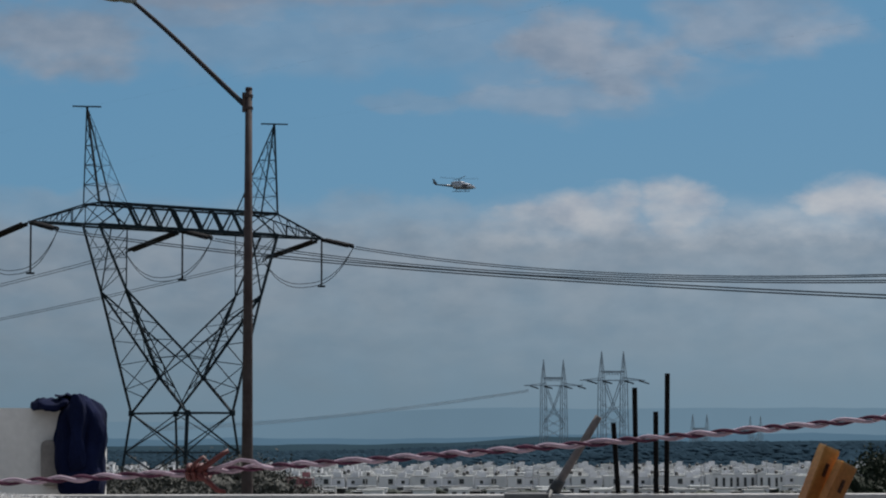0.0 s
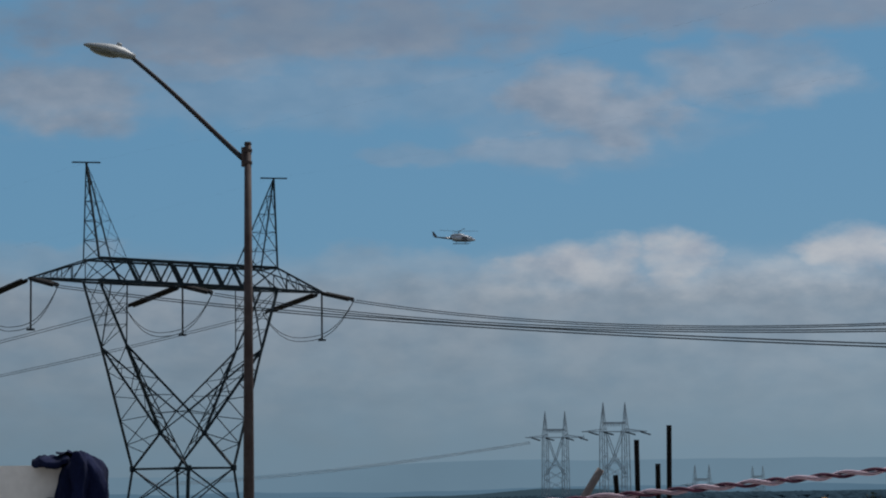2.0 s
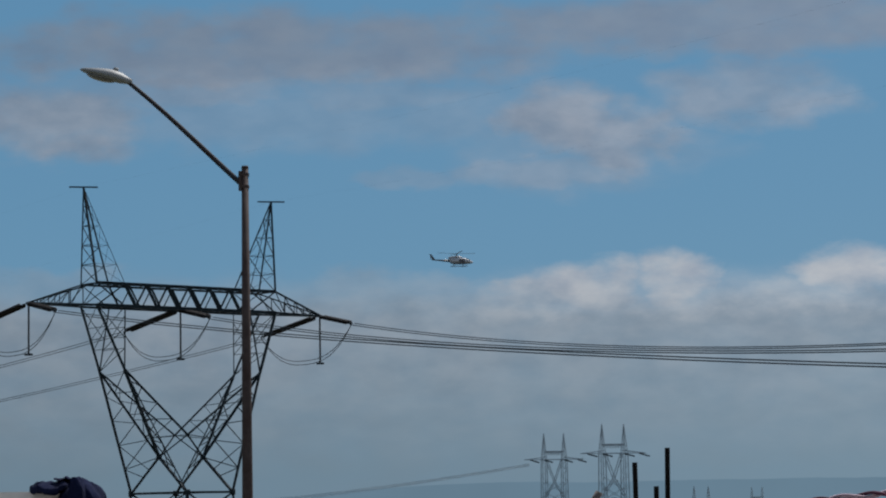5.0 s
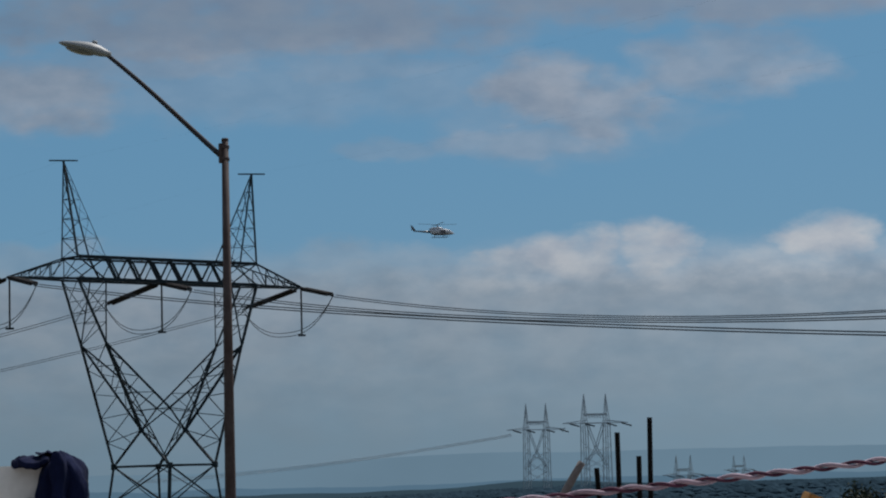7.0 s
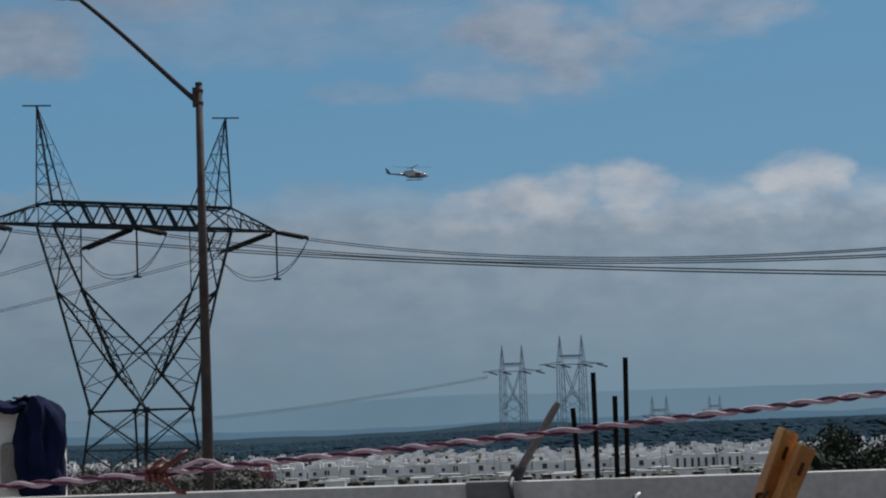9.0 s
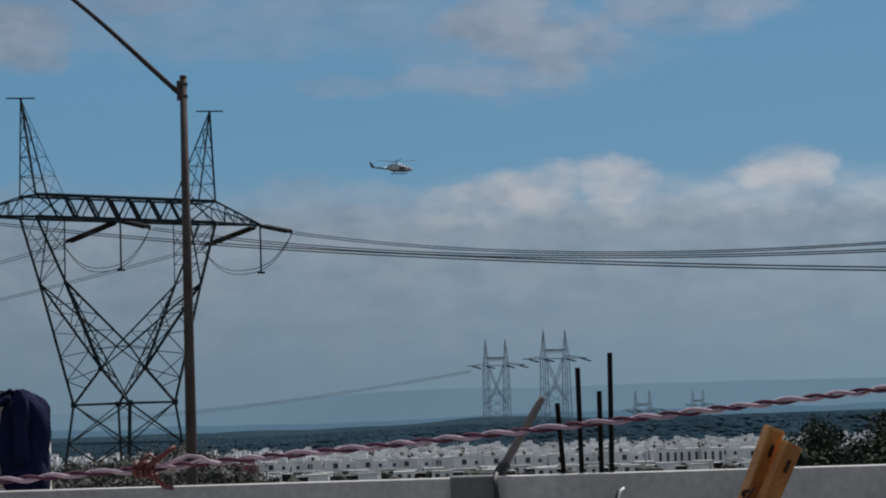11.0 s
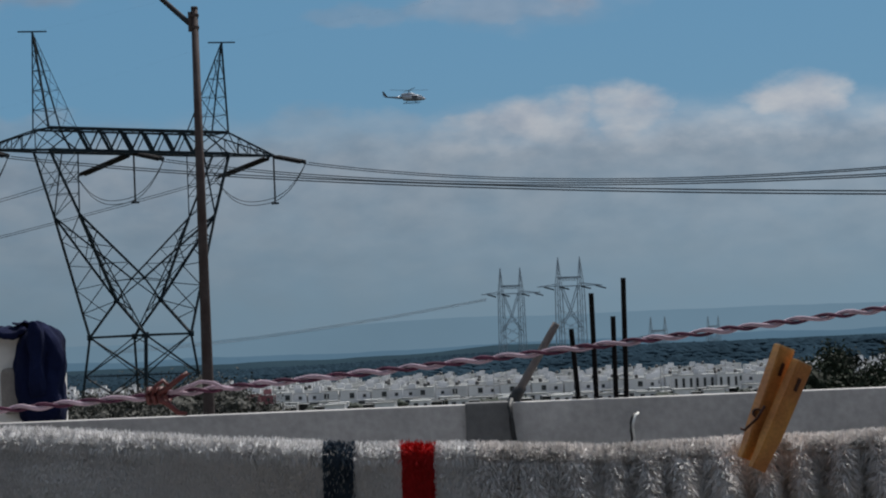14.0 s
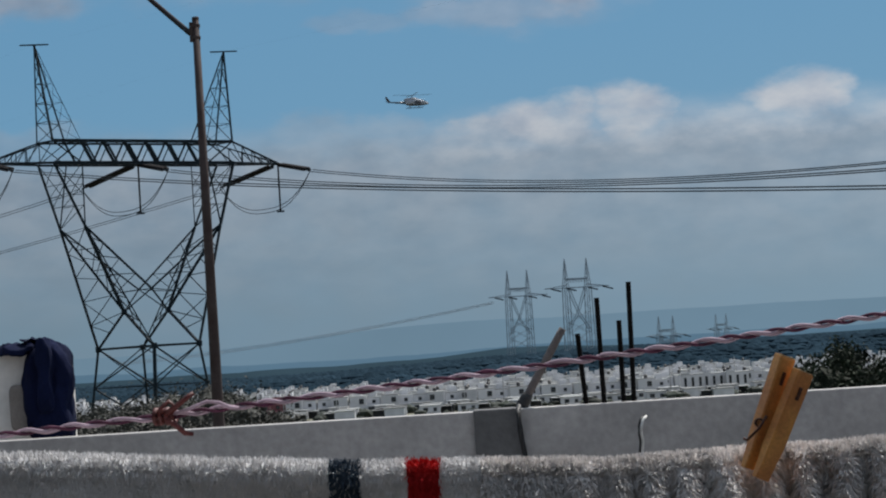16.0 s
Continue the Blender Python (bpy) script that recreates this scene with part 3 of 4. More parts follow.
# ---- distant pylons ----
def far_pylon(at, turn, top, scale):
    """Portal pylon with upright lattice legs, a raised bridge and long arms; top is the height of the peaks."""
    root = thing("distant_pylon", (*at, ground_z(*at)), "pale hazy lattice pylon standing far off on the plain", "pylon", "distant pylons", turn=turn)
    s_, Ht = scale, top
    legs, brace, arms = bmesh.new(), bmesh.new(), bmesh.new()
    zb = Ht - 9.5 * s_
    za = Ht - 6.7 * s_
    xw, yw = 3.75 * s_, 1.3 * s_
    th = 0.22 * s_
    for sx_ in (-1, 1):
        for t in (-1, 1):
            for dx in (-0.85, 0.85):
                beam(legs, (sx_ * xw + dx * s_ * 1.15, t * yw * 1.5, 0), (sx_ * xw + dx * s_ * 0.9, t * yw, zb), th)
                beam(legs, (sx_ * xw + dx * s_ * 0.9, t * yw, zb), (sx_ * (xw - 0.1), 0, Ht), th * 0.8)
            beam(legs, (sx_ * xw * 0.75, t * yw, zb), (0, t * yw, zb - 8.0 * s_), th)
            beam(legs, (0, t * yw, zb - 8.0 * s_), (sx_ * xw, t * yw, zb - 14.0 * s_), th)
            for i in range(6):
                k0, k1 = i / 7, (i + 1) / 7
                a0 = Vector((sx_ * xw - 0.76 * s_, t * yw, zb)).lerp(Vector((sx_ * (xw - 0.1), 0, Ht)), k0)
                a1 = Vector((sx_ * xw + 0.76 * s_, t * yw, zb)).lerp(Vector((sx_ * (xw - 0.1), 0, Ht)), k1)
                beam(brace, a0, a1, th * 0.4)
            n = 12
            for i in range(n):
                z0, z1 = zb * i / n, zb * (i + 1) / n
                sg = 1 if i % 2 else -1
                beam(brace, (sx_ * xw - sg * 0.95 * s_, t * yw, z0), (sx_ * xw + sg * 0.95 * s_, t * yw, z1), th * 0.45)
            beam(arms, (sx_ * xw * 0.9, t * yw, zb + 0.9 * s_), (sx_ * 11.0 * s_, 0, zb), th)
            beam(arms, (sx_ * xw * 0.9, t * yw, zb), (sx_ * 11.0 * s_, 0, zb), th)
    for t in (-1, 1):
        beam(arms, (-xw, t * yw, zb), (xw, t * yw, zb), th * 1.3)
        beam(arms, (-xw * 0.9, t * yw, za), (xw * 0.9, t * yw, za), th * 2.4)
        for i in range(6):
            x0 = -xw * 0.75 + xw * 1.5 * i / 6
            beam(arms, (x0, t * yw, za), (x0 + xw * 0.125, t * yw, za - 1.1 * s_), th * 0.8)
        for k in (0.3, 0.55, 0.8):
            beam(brace, (-xw, t * yw * 1.2, zb * k * 0.6), (xw, t * yw * 1.2, zb * k * 0.6 + 4 * s_), th * 0.45)
            beam(brace, (xw, t * yw * 1.2, zb * k * 0.6), (-xw, t * yw * 1.2, zb * k * 0.6 + 4 * s_), th * 0.45)
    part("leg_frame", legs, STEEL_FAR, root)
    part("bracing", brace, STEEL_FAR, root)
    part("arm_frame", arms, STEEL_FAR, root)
    for sx_ in (-1, 1):
        for x0 in (11.0, 4.6):
            bm = bmesh.new()
            beam(bm, (sx_ * x0 * s_ * 0.8, -1.0, zb - 0.2), (sx_ * x0 * s_ * 0.8 + 2.4 * s_, -3.4 * s_, zb - 1.1 * s_), 0.4 * s_)
            part("insulator", bm, STEEL, root)


for u, d, vtop, sc, tn in ((25.8, 1420, 30.6, 1.555, 12), (49.3, 1340, 33.9, 1.64, 14), (83.7, 2100, 8.8, 1.75, 20), (105.7, 2700, 8.2, 1.65, 20)):
    at = (u * d / 1000, d)
    far_pylon(at, tn, 1.5 + vtop * d / 1000 - ground_z(*at), sc)
# lines strung from the distant pylons
for i, (v0, v1) in enumerate(((18.4, 3.6), (18.1, 3.2), (17.8, 2.8), (18.7, 4.0))):
    bm = bmesh.new()
    pts = []
    for k in range(31):
        q = k / 30
        u = 15.9 - 150 * q
        v = v0 + (v1 - v0) * (1 - (1 - q) ** 1.55) * 1.0
        pts.append(spot(u, v, 1410 + 30 * q + i * 5))
    tube(bm, pts, 0.10, 5)
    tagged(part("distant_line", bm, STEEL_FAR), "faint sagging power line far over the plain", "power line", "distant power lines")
bm = bmesh.new()
tube(bm, [spot(36, 19.0, 1410), spot(37.3, 21.0, 1345)], 0.10, 5)
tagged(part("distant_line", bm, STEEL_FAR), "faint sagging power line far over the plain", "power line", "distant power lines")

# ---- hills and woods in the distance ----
# Self-lit material for the backdrop sheets only.
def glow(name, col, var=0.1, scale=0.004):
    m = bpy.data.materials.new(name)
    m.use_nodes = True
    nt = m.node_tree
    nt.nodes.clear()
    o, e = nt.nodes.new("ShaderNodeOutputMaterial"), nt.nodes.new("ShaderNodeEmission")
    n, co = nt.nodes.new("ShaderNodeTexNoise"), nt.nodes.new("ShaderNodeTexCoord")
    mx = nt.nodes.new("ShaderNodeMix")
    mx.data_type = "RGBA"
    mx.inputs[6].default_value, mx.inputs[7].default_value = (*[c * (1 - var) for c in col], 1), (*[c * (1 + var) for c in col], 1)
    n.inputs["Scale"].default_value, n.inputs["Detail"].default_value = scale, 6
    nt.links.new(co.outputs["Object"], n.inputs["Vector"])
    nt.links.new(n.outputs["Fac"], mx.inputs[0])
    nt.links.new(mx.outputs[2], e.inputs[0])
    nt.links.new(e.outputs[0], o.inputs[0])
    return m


# Distance haze is put into these glowing colours, paler the farther the sheet.
HILL_FAR = glow("far hills, haze in colour", (0.130, 0.210, 0.280))
HILL_MID = glow("nearer hills, haze in colour", (0.085, 0.155, 0.222))
PLAIN_FAR = glow("wooded plain, haze in colour", (0.034, 0.062, 0.084), 0.3, 0.006)


def ridge(name, d, fn, bottom, material, label):
    bm = bmesh.new()
    prev = None
    for i in range(161):
        x = -1500 + 3000 * i / 160
        a, b = bm.verts.new((x, d, bottom)), bm.verts.new((x, d + 60, fn(x * 1000 / d) * d / 1000 + 1.5))
        if prev:
            bm.faces.new((prev[0], a, b, prev[1]))
        prev = (a, b)
    tagged(part(name, bm, material), label, "hills", kind="structure")


def far_profile(u):
    return 6.0 + 5.4 / (1 + math.exp(-(u + 62) / 16)) + 0.7 * noise.noise((u * 0.03, 1.3, 0)) + 0.25 * noise.noise((u * 0.12, 4, 0))


def mid_profile(u):
    return -0.6 + 1.6 / (1 + math.exp(-(u - 10) / 12)) + 0.9 * noise.noise((u * 0.035, 7, 0)) + 0.3 * noise.noise((u * 0.15, 2, 0))


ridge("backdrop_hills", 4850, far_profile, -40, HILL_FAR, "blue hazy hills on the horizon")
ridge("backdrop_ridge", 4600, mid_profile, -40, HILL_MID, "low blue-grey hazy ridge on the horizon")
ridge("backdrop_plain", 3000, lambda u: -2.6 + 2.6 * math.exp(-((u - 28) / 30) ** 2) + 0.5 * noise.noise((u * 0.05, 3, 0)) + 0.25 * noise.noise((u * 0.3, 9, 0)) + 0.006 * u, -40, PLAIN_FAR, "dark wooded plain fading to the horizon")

# The blue in this foliage colour is painted distance haze.
FOREST = mat("haze-blue woodland", (0.022, 0.040, 0.056), 0.95, 0, 0.3, 0.02, 0.3, 0.0, island=0.12, spec=0.0)
rng = np.random.RandomState(3)


def clumps(count, place, size, material, name, label, flat=0.9):
    """Low rounded tree crowns scattered by place(rng), one mesh."""
    vs, fs = [], []
    base = []
    bmi = bmesh.new()
    bmesh.ops.create_icosphere(bmi, subdivisions=1, radius=1)
    base_v = np.array([v.co[:] for v in bmi.verts])
    base_f = [[v.index for v in f.verts] for f in bmi.faces]
    bmi.free()
    for _ in range(count):
        x, y, z, s = place(rng)
        v = base_v * (s * np.array([1.6, 1.6, flat])) * (0.8 + 0.4 * rng.rand(len(base_v), 1)) + np.array([x, y, z])
        o = len(vs)
        vs.extend(map(tuple, v))
        fs.extend([[i + o for i in f] for f in base_f])
    me = bpy.data.meshes.new(name)
    me.from_pydata(vs, [], fs)
    me.materials.append(material)
    return tagged(new(name, me), label, "trees", kind="stuff")


def wood_spot(r):
    y = 1176 + 700 * r.rand() ** 1.7 if r.rand() < 0.62 else 1600 + 1360 * r.rand()
    x = (r.rand() * 0.46 - 0.24) * y
    s = 1.2 + 2.2 * r.rand()
    return x, y, ground_z(x, y) + s * 0.4, s


clumps(27000, wood_spot, 5, FOREST, "woodland", "woodland covering the far plain, painted blue with haze", 0.75)


# ---- housing estate on the plain ----
HOUSE = mat("white house paint", (0.53, 0.53, 0.54), 0.85, 0, 0.12, 0.4, 3, 0.0, objvar=0.14)
HOUSE_PINK = mat("dusty red house paint", (0.20, 0.075, 0.085), 0.85, 0, 0.15, 0.4, 3, 0.0)
ROOF = mat("pale roof coating", (0.44, 0.44, 0.43), 0.9, 0, 0.25, 0.5, 3, 0.0, objvar=0.55)
# Dark tone for doors and crossarms, and for shade painted in the openings.
SHADE = mat("dark doors and painted shade", (0.035, 0.037, 0.04), 0.8, 0, 0.3, 0.6, 3, 0.0, objvar=0.3)
PANE = mat("dark window glass", (0.02, 0.024, 0.03), 0.15, 0, 0.2, 0.6, 3, 0.0)
TANK = mat("black plastic tank", (0.03, 0.03, 0.032), 0.5, 0, 0.2, 1, 9, 0.0)


def bx(name, lo, hi, m, parent):
    b = bmesh.new()
    box(b, lo, hi)
    return part(name, b, m, parent)


def two_storey(paint, group, tank=True, flip=1):
    """Two-storey terraced house with a set-back bay, painted garage shade and flat roof, front towards -y."""
    h = thing("house", (0, -50, 0), "white two-storey terraced house with a flat roof", "house", group)
    f = flip
    bx("wall", (-4.9 * f, 0, -0.3), (0.5 * f, 9, 5.5), paint, h)
    bx("bay_wall", (0.502 * f, 1.6, -0.3), (4.9 * f, 9, 5.0), paint, h)
    bx("porch_wall", (0.51 * f, -1.4, -0.3), (4.9 * f, 1.55, 2.5), paint, h)
    bx("roof", (-5.0 * f, -0.1, 5.505), (0.6 * f, 9.1, 5.72), ROOF, h)
    bx("roof", (0.61 * f, 1.5, 5.005), (5.0 * f, 9.1, 5.2), ROOF, h)
    w = bx("window", (-1.9 * f, -0.06, 3.1), (-0.35 * f, 0.05, 4.75), PANE, h)
    bx("window_sill", (-2.0 * f, -0.14, 2.95), (-0.25 * f, -0.005, 3.08), ROOF, w)
    w = bx("window", (2.3 * f, 1.52, 3.1), (3.4 * f, 1.65, 4.2), PANE, h)
    # Solid dark panel in place of a shaded garage interior.
    bx("garage_opening", (1.0 * f, -1.46, 0), (4.4 * f, -1.3, 2.1), SHADE, h)
    bx("door", (-3.9 * f, -0.05, 0), (-2.9 * f, 0.06, 2.1), SHADE, h)
    bx("bulkhead", (1.2 * f, 5.0, 5.205), (3.6 * f, 8.6, 6.9), paint, h)
    if tank:
        b = bmesh.new()
        tube(b, [(-2 * f, 4, 5.7), (-2 * f, 4, 6.7), (-2 * f, 4, 6.95)], [0.6, 0.6, 0.25], 10)
        part("water_tank", b, TANK, h, "black plastic rooftop water tank")
    return h


def bungalow(group):
    h = thing("bungalow", (0, -60, 0), "low flat-roofed white house with a carport", "house", group)
    bx("wall", (-4.5, 0, -0.3), (1.4, 7, 2.7), HOUSE, h)
    bx("roof", (-4.7, -0.3, 2.705), (1.6, 7.2, 2.95), ROOF, h)
    bx("carport_roof", (1.65, -0.8, 2.3), (5.0, 5, 2.45), ROOF, h)
    bx("post", (4.8, -0.7, -0.3), (4.95, -0.55, 2.3), ROOF, h)
    # Dark sheet across the back, painted as the carport's shade.
    bx("carport_opening", (1.65, 3.8, -0.2), (4.9, 4.0, 2.3), SHADE, h)
    bx("window", (-3.6, -0.05, 1.0), (-2.2, 0.05, 2.2), PANE, h)
    bx("door", (-0.6, -0.05, 0), (0.4, 0.06, 2.1), SHADE, h)
    bx("garden_wall", (-4.6, -4.2, -0.3), (1.0, -4.0, 1.1), HOUSE, h)
    return h


def narrow_block(group):
    """Terrace unit with tall narrow windows."""
    h = thing("terrace_house", (0, -70, 0), "white terrace house with tall narrow windows", "house", group)
    bx("wall", (-3.6, 0, -0.3), (3.6, 9, 6.0), HOUSE, h)
    bx("roof", (-3.7, -0.1, 6.005), (3.65, 9.1, 6.2), ROOF, h)
    bx("roof_parapet", (-3.6, 0, 6.205), (-1.0, 0.3, 6.8), HOUSE, h)
    for x in (-2.4, 0.0, 2.4):
        bx("window", (x - 0.42, -0.05, 2.2), (x + 0.42, 0.06, 5.1), PANE, h)
    bx("garden_wall", (-3.5, -5, -0.3), (3.4, -4.8, 1.3), HOUSE, h)
    return h


rng = np.random.RandomState(11)
kinds = [two_storey(HOUSE, "terraced houses", True, 1), two_storey(HOUSE, "terraced houses", False, 1), two_storey(HOUSE, "terraced houses", True, -1)]
pink = two_storey(HOUSE_PINK, "", False, 1)
tagged(pink, "dusty red two-storey terraced house with a flat roof", "house")
nb, bg = narrow_block("narrow-windowed terrace"), bungalow("bungalows")
first = {id(k): True for k in kinds}
GZ = ground_z(0, 815)


def put(ob, m, fresh):
    if fresh.get(id(ob), True):
        fresh[id(ob)] = False
        ob.matrix_basis = m
        return ob
    return copy_thing(ob, m)


fresh = {}
for y, step in ((815, 10.4), (848, 10.4), (884, 10.6), (922, 11.0), (966, 11.6), (1018, 12.4), (1080, 13.5), (1150, 14.5)):
    lo, hi = -0.178 * y, 0.19 * y
    n = int((hi - lo) / step)
    for i in range(n):
        x = lo + step * i + rng.uniform(-0.15, 0.15)
        if y == 815 and 71 < x < 95:
            continue
        if y > 820 and rng.rand() < 0.10:
            continue
        k = kinds[1] if rng.rand() < 0.45 else kinds[0] if rng.rand() < 0.6 else kinds[2]
        if y == 815 and abs(x + 58.5) < 5.2:
            put(pink, pose(x, y, GZ), fresh)
            continue
        put(k, pose(x, y + rng.uniform(-1.5, 1.5) * (y > 820), GZ, 0, 0, rng.uniform(-1, 1)), fresh)
for i in range(3):
    put(nb, pose(75.5 + 7.25 * i, 812 + 4 * (i % 2), GZ, 0, 0, rng.uniform(-1, 1)), fresh)
for y in (786, 762, 738):
    x = -0.175 * y
    while x < 0.15 * y:
        put(bg, pose(x, y + rng.uniform(-4, 4), ground_z(0, y), 0, 0, rng.choice([0, 0, 180, 2])), fresh)
        x += rng.uniform(10.5, 17)

# lamp posts along the estate's streets
b = bmesh.new()
tube(b, [(0, 0, -0.2), (0, 0, 10.5)], [0.16, 0.10], 8)
post_root = thing("utility_pole", (0, 0, 0), "thin grey concrete utility pole between the houses", "pole", "utility poles")
part("pole", b, ROOF, post_root)
b = bmesh.new()
box(b, (-0.9, -0.08, 9.7), (0.9, 0.08, 9.9))
part("crossarm", b, SHADE, post_root)
fresh_p = {}
for u, d in ((-49, 782), (2, 790), (17.6, 778), (48, 796), (84, 780), (-70, 800), (69.6, 420), (-28, 870), (110, 850)):
    put(post_root, pose(u * d / 1000, d, ground_z(0, d)), fresh_p)

# garden shrubs and street trees between the houses
def garden_spot(r):
    y = 728 + 75 * r.rand() if r.rand() < 0.7 else 808 + 200 * r.rand()
    x = (r.rand() * 0.33 - 0.17) * y
    s = 0.5 + 1.3 * r.rand() ** 2
    return x, y, ground_z(x, y) + s * 0.7, s


GARDEN = mat("dark garden leaves", (0.022, 0.030, 0.020), 0.9, 0, 0.4, 0.5, 3, 0.0, island=0.5)
clumps(520, garden_spot, 2, GARDEN, "garden_shrubs", "dark shrubs and small trees between the houses")

# ---- trees ----
LEAF = mat("dark green leaves", (0.020, 0.029, 0.016), 0.8, 0, 0.45, 1.5, 20, 0.0, island=0.5, spec=0.15)
LEAF_DRY = mat("dusty olive leaves", (0.030, 0.030, 0.021), 0.8, 0, 0.4, 0.8, 10, 0.0, island=0.5)
BARK = mat("grey brown bark", (0.09, 0.07, 0.055), 0.9, 0, 0.4, 4, 30, 0.5)


def tree(name, at, height, width, blobs, leaves, size, leaf_mat, seed, label, squash=0.8, sprigs=0, core=0.45):
    r = np.random.RandomState(seed)
    root = thing(name, (at[0], at[1], ground_z(*at)), label, "tree", "")
    bm = bmesh.new()
    tube(bm, [(0, 0, -0.2), (0.05, 0, height * 0.2), (0, 0.05, height * 0.42), (0.08, 0, height * 0.6)], [height * 0.035, height * 0.028, height * 0.022, height * 0.012], 8)
    part("trunk", bm, BARK, root, smooth=True)
    cs = []
    for i in range(blobs):
        a, q = r.rand() * 6.283, math.sqrt(r.rand())
        cx, cy = width * 0.5 * q * math.cos(a), width * 0.5 * q * math.sin(a)
        cz = height * (0.50 + 0.40 * r.rand() * (1 - 0.5 * q))
        cs.append((cx, cy, cz, width * (0.10 + 0.10 * r.rand())))
    for cx, cy, cz, _ in cs[:9]:
        bm = bmesh.new()
        tube(bm, [(0, 0, height * 0.3), (cx * 0.4, cy * 0.4, cz * 0.7), (cx, cy, cz)], [height * 0.014, height * 0.009, height * 0.003], 6)
        part("limb", bm, BARK, root, smooth=True)
    ca = np.array(cs)[r.randint(len(cs), size=leaves)]
    dv = r.normal(size=(leaves, 3))
    dv /= np.linalg.norm(dv, axis=1)[:, None]
    p = ca[:, :3] + dv * (ca[:, 3] * (0.35 + 0.7 * r.rand(leaves)))[:, None] * np.array((1, 1, squash))
    up_ = r.rand(leaves) < 0.10
    p[up_, 2] += r.rand(int(up_.sum())) ** 3 * sprigs
    a = r.normal(size=(leaves, 3))
    a /= np.linalg.norm(a, axis=1)[:, None]
    b_ = np.cross(a, r.normal(size=(leaves, 3)))
    b_ /= np.linalg.norm(b_, axis=1)[:, None]
    s = (size * (0.6 + 0.8 * r.rand(leaves)))[:, None]
    bmi = bmesh.new()
    bmesh.ops.create_icosphere(bmi, subdivisions=2, radius=1)
    core_v = np.array([v.co[:] for v in bmi.verts])
    core_f = np.array([[v.index for v in f.verts] for f in bmi.faces])
    bmi.free()
    vs = np.stack([p - a * s, p + b_ * s * 0.45, p + a * s, p - b_ * s * 0.45], 1).reshape(-1, 3).tolist()
    fs = np.arange(leaves * 4).reshape(-1, 4).tolist()
    for cx, cy, cz, cr in cs:          # dense dark heart of each clump of leaves
        o = len(vs)
        vs += (core_v * cr * core * (0.8 + 0.4 * r.rand(len(core_v), 1)) * np.array((1, 1, squash)) + np.array((cx, cy, cz))).tolist()
        fs += (core_f + o).tolist()
    me = bpy.data.meshes.new("crown")
    me.from_pydata(vs, [], fs)
    me.materials.append(leaf_mat)
    ob = new("crown", me)
    ob.parent = root
    tagged(ob, kind="stuff")
    return root


for x, y, hgt, wid, seed in ((4.1, 26.0, 5.15, 2.3, 5), (5.3, 27.0, 5.25, 2.6, 6), (3.2, 24.5, 4.65, 1.6, 7), (2.85, 24.8, 4.25, 1.4, 8), (4.75, 25.4, 5.1, 2.3, 9)):
    tree("bushy_tree", (x, y), hgt, wid, 80, 90000, 0.028, LEAF, seed, "dense dark green bushy tree behind the parapet", sprigs=0.22, core=0.5)
for u, y, top_v, wid, seed in ((-150, 128, -6.5, 5, 21), (-139, 120, -6, 5.5, 22), (-126, 140, -3.5, 7, 23), (-113, 132, -4.5, 6, 24), (-100, 118, -2.5, 5.5, 25), (-91, 126, -5, 5, 26), (-133, 112, -9.5, 5, 27), (-107, 108, -9.5, 5.5, 28), (-83, 140, -9.5, 5, 29), (-160, 118, -7.5, 6, 30), (-152, 84, -9, 4.5, 31), (-141, 88, -7, 4.5, 32), (-129, 80, -8, 4, 33), (-118, 86, -6, 4.5, 34), (-106, 78, -8, 4.5, 35), (-96, 84, -5, 4, 36), (-88, 74, -9, 3.5, 37), (-122, 66, -12, 4, 38), (-101, 68, -12, 4, 39), (-146, 68, -12, 4, 40)):
    x = u * y / 1000
    tree("scrub_tree", (x, y), 1.5 + top_v * y / 1000 - ground_z(x, y), wid, 40, 16000, 0.06, LEAF_DRY, seed, "dusty dark olive scrub tree near the pylon", sprigs=1.0, core=0.62)


# ---- steel, stick and wires on the parapet ----
REBAR = mat("dark rusty rebar", (0.007, 0.006, 0.006), 0.9, 0.0, 0.4, 12, 90, 0.2, spec=0.1)
GREYWOOD = mat("weathered grey wood", (0.12, 0.10, 0.095), 0.85, 0, 0.3, 9, 90, 0.5, dist=0.003)
BLACK = mat("black insulating tape", (0.012, 0.012, 0.013), 0.6, 0, 0.3, 20, 90, 0.2)
WHITECABLE = mat("white plastic cable", (0.62, 0.61, 0.58), 0.5, 0, 0.1, 20, 90, 0.0)
D = 5.26
for ub, vb, ut, vt in ((70.4, -24, 71.1, 24.6), (58.5, -24, 58.1, 19.0), (66.3, -24, 66.4, 9.5), (51.4, -24, 49.6, 5.2)):
    p, q = spot(ub, vb - 1.3, D), spot(ut, vt - 1.3, D)
    n = 90
    bm = bmesh.new()
    tube(bm, [(q - p) * (i / n) for i in range(n + 1)], [0.0052 if i % 3 else 0.0056 for i in range(n + 1)], 8)
    ob = part("rebar", bm, REBAR)
    ob.matrix_basis = Matrix.Translation(p)
    tagged(ob, "dark rusty ribbed steel bar rising from the parapet", "rebar", "rebars")

stick = thing("wooden_stick", spot(25.0, -24.7, D), "weathered grey wooden stick leaning from the pier, tied with black tape", "stick")
q = spot(43.9, 6.3, D) - spot(25.0, -24.7, D)
bm = bmesh.new()
tube(bm, [q * (i / 8) + Vector((0, 0.002 * math.sin(i), 0)) for i in range(9)], [0.0105, 0.0095, 0.009, 0.0088, 0.0085, 0.0085, 0.0084, 0.0082, 0.0078], 10)
part("shaft", bm, GREYWOOD, stick, smooth=True)
bm = bmesh.new()
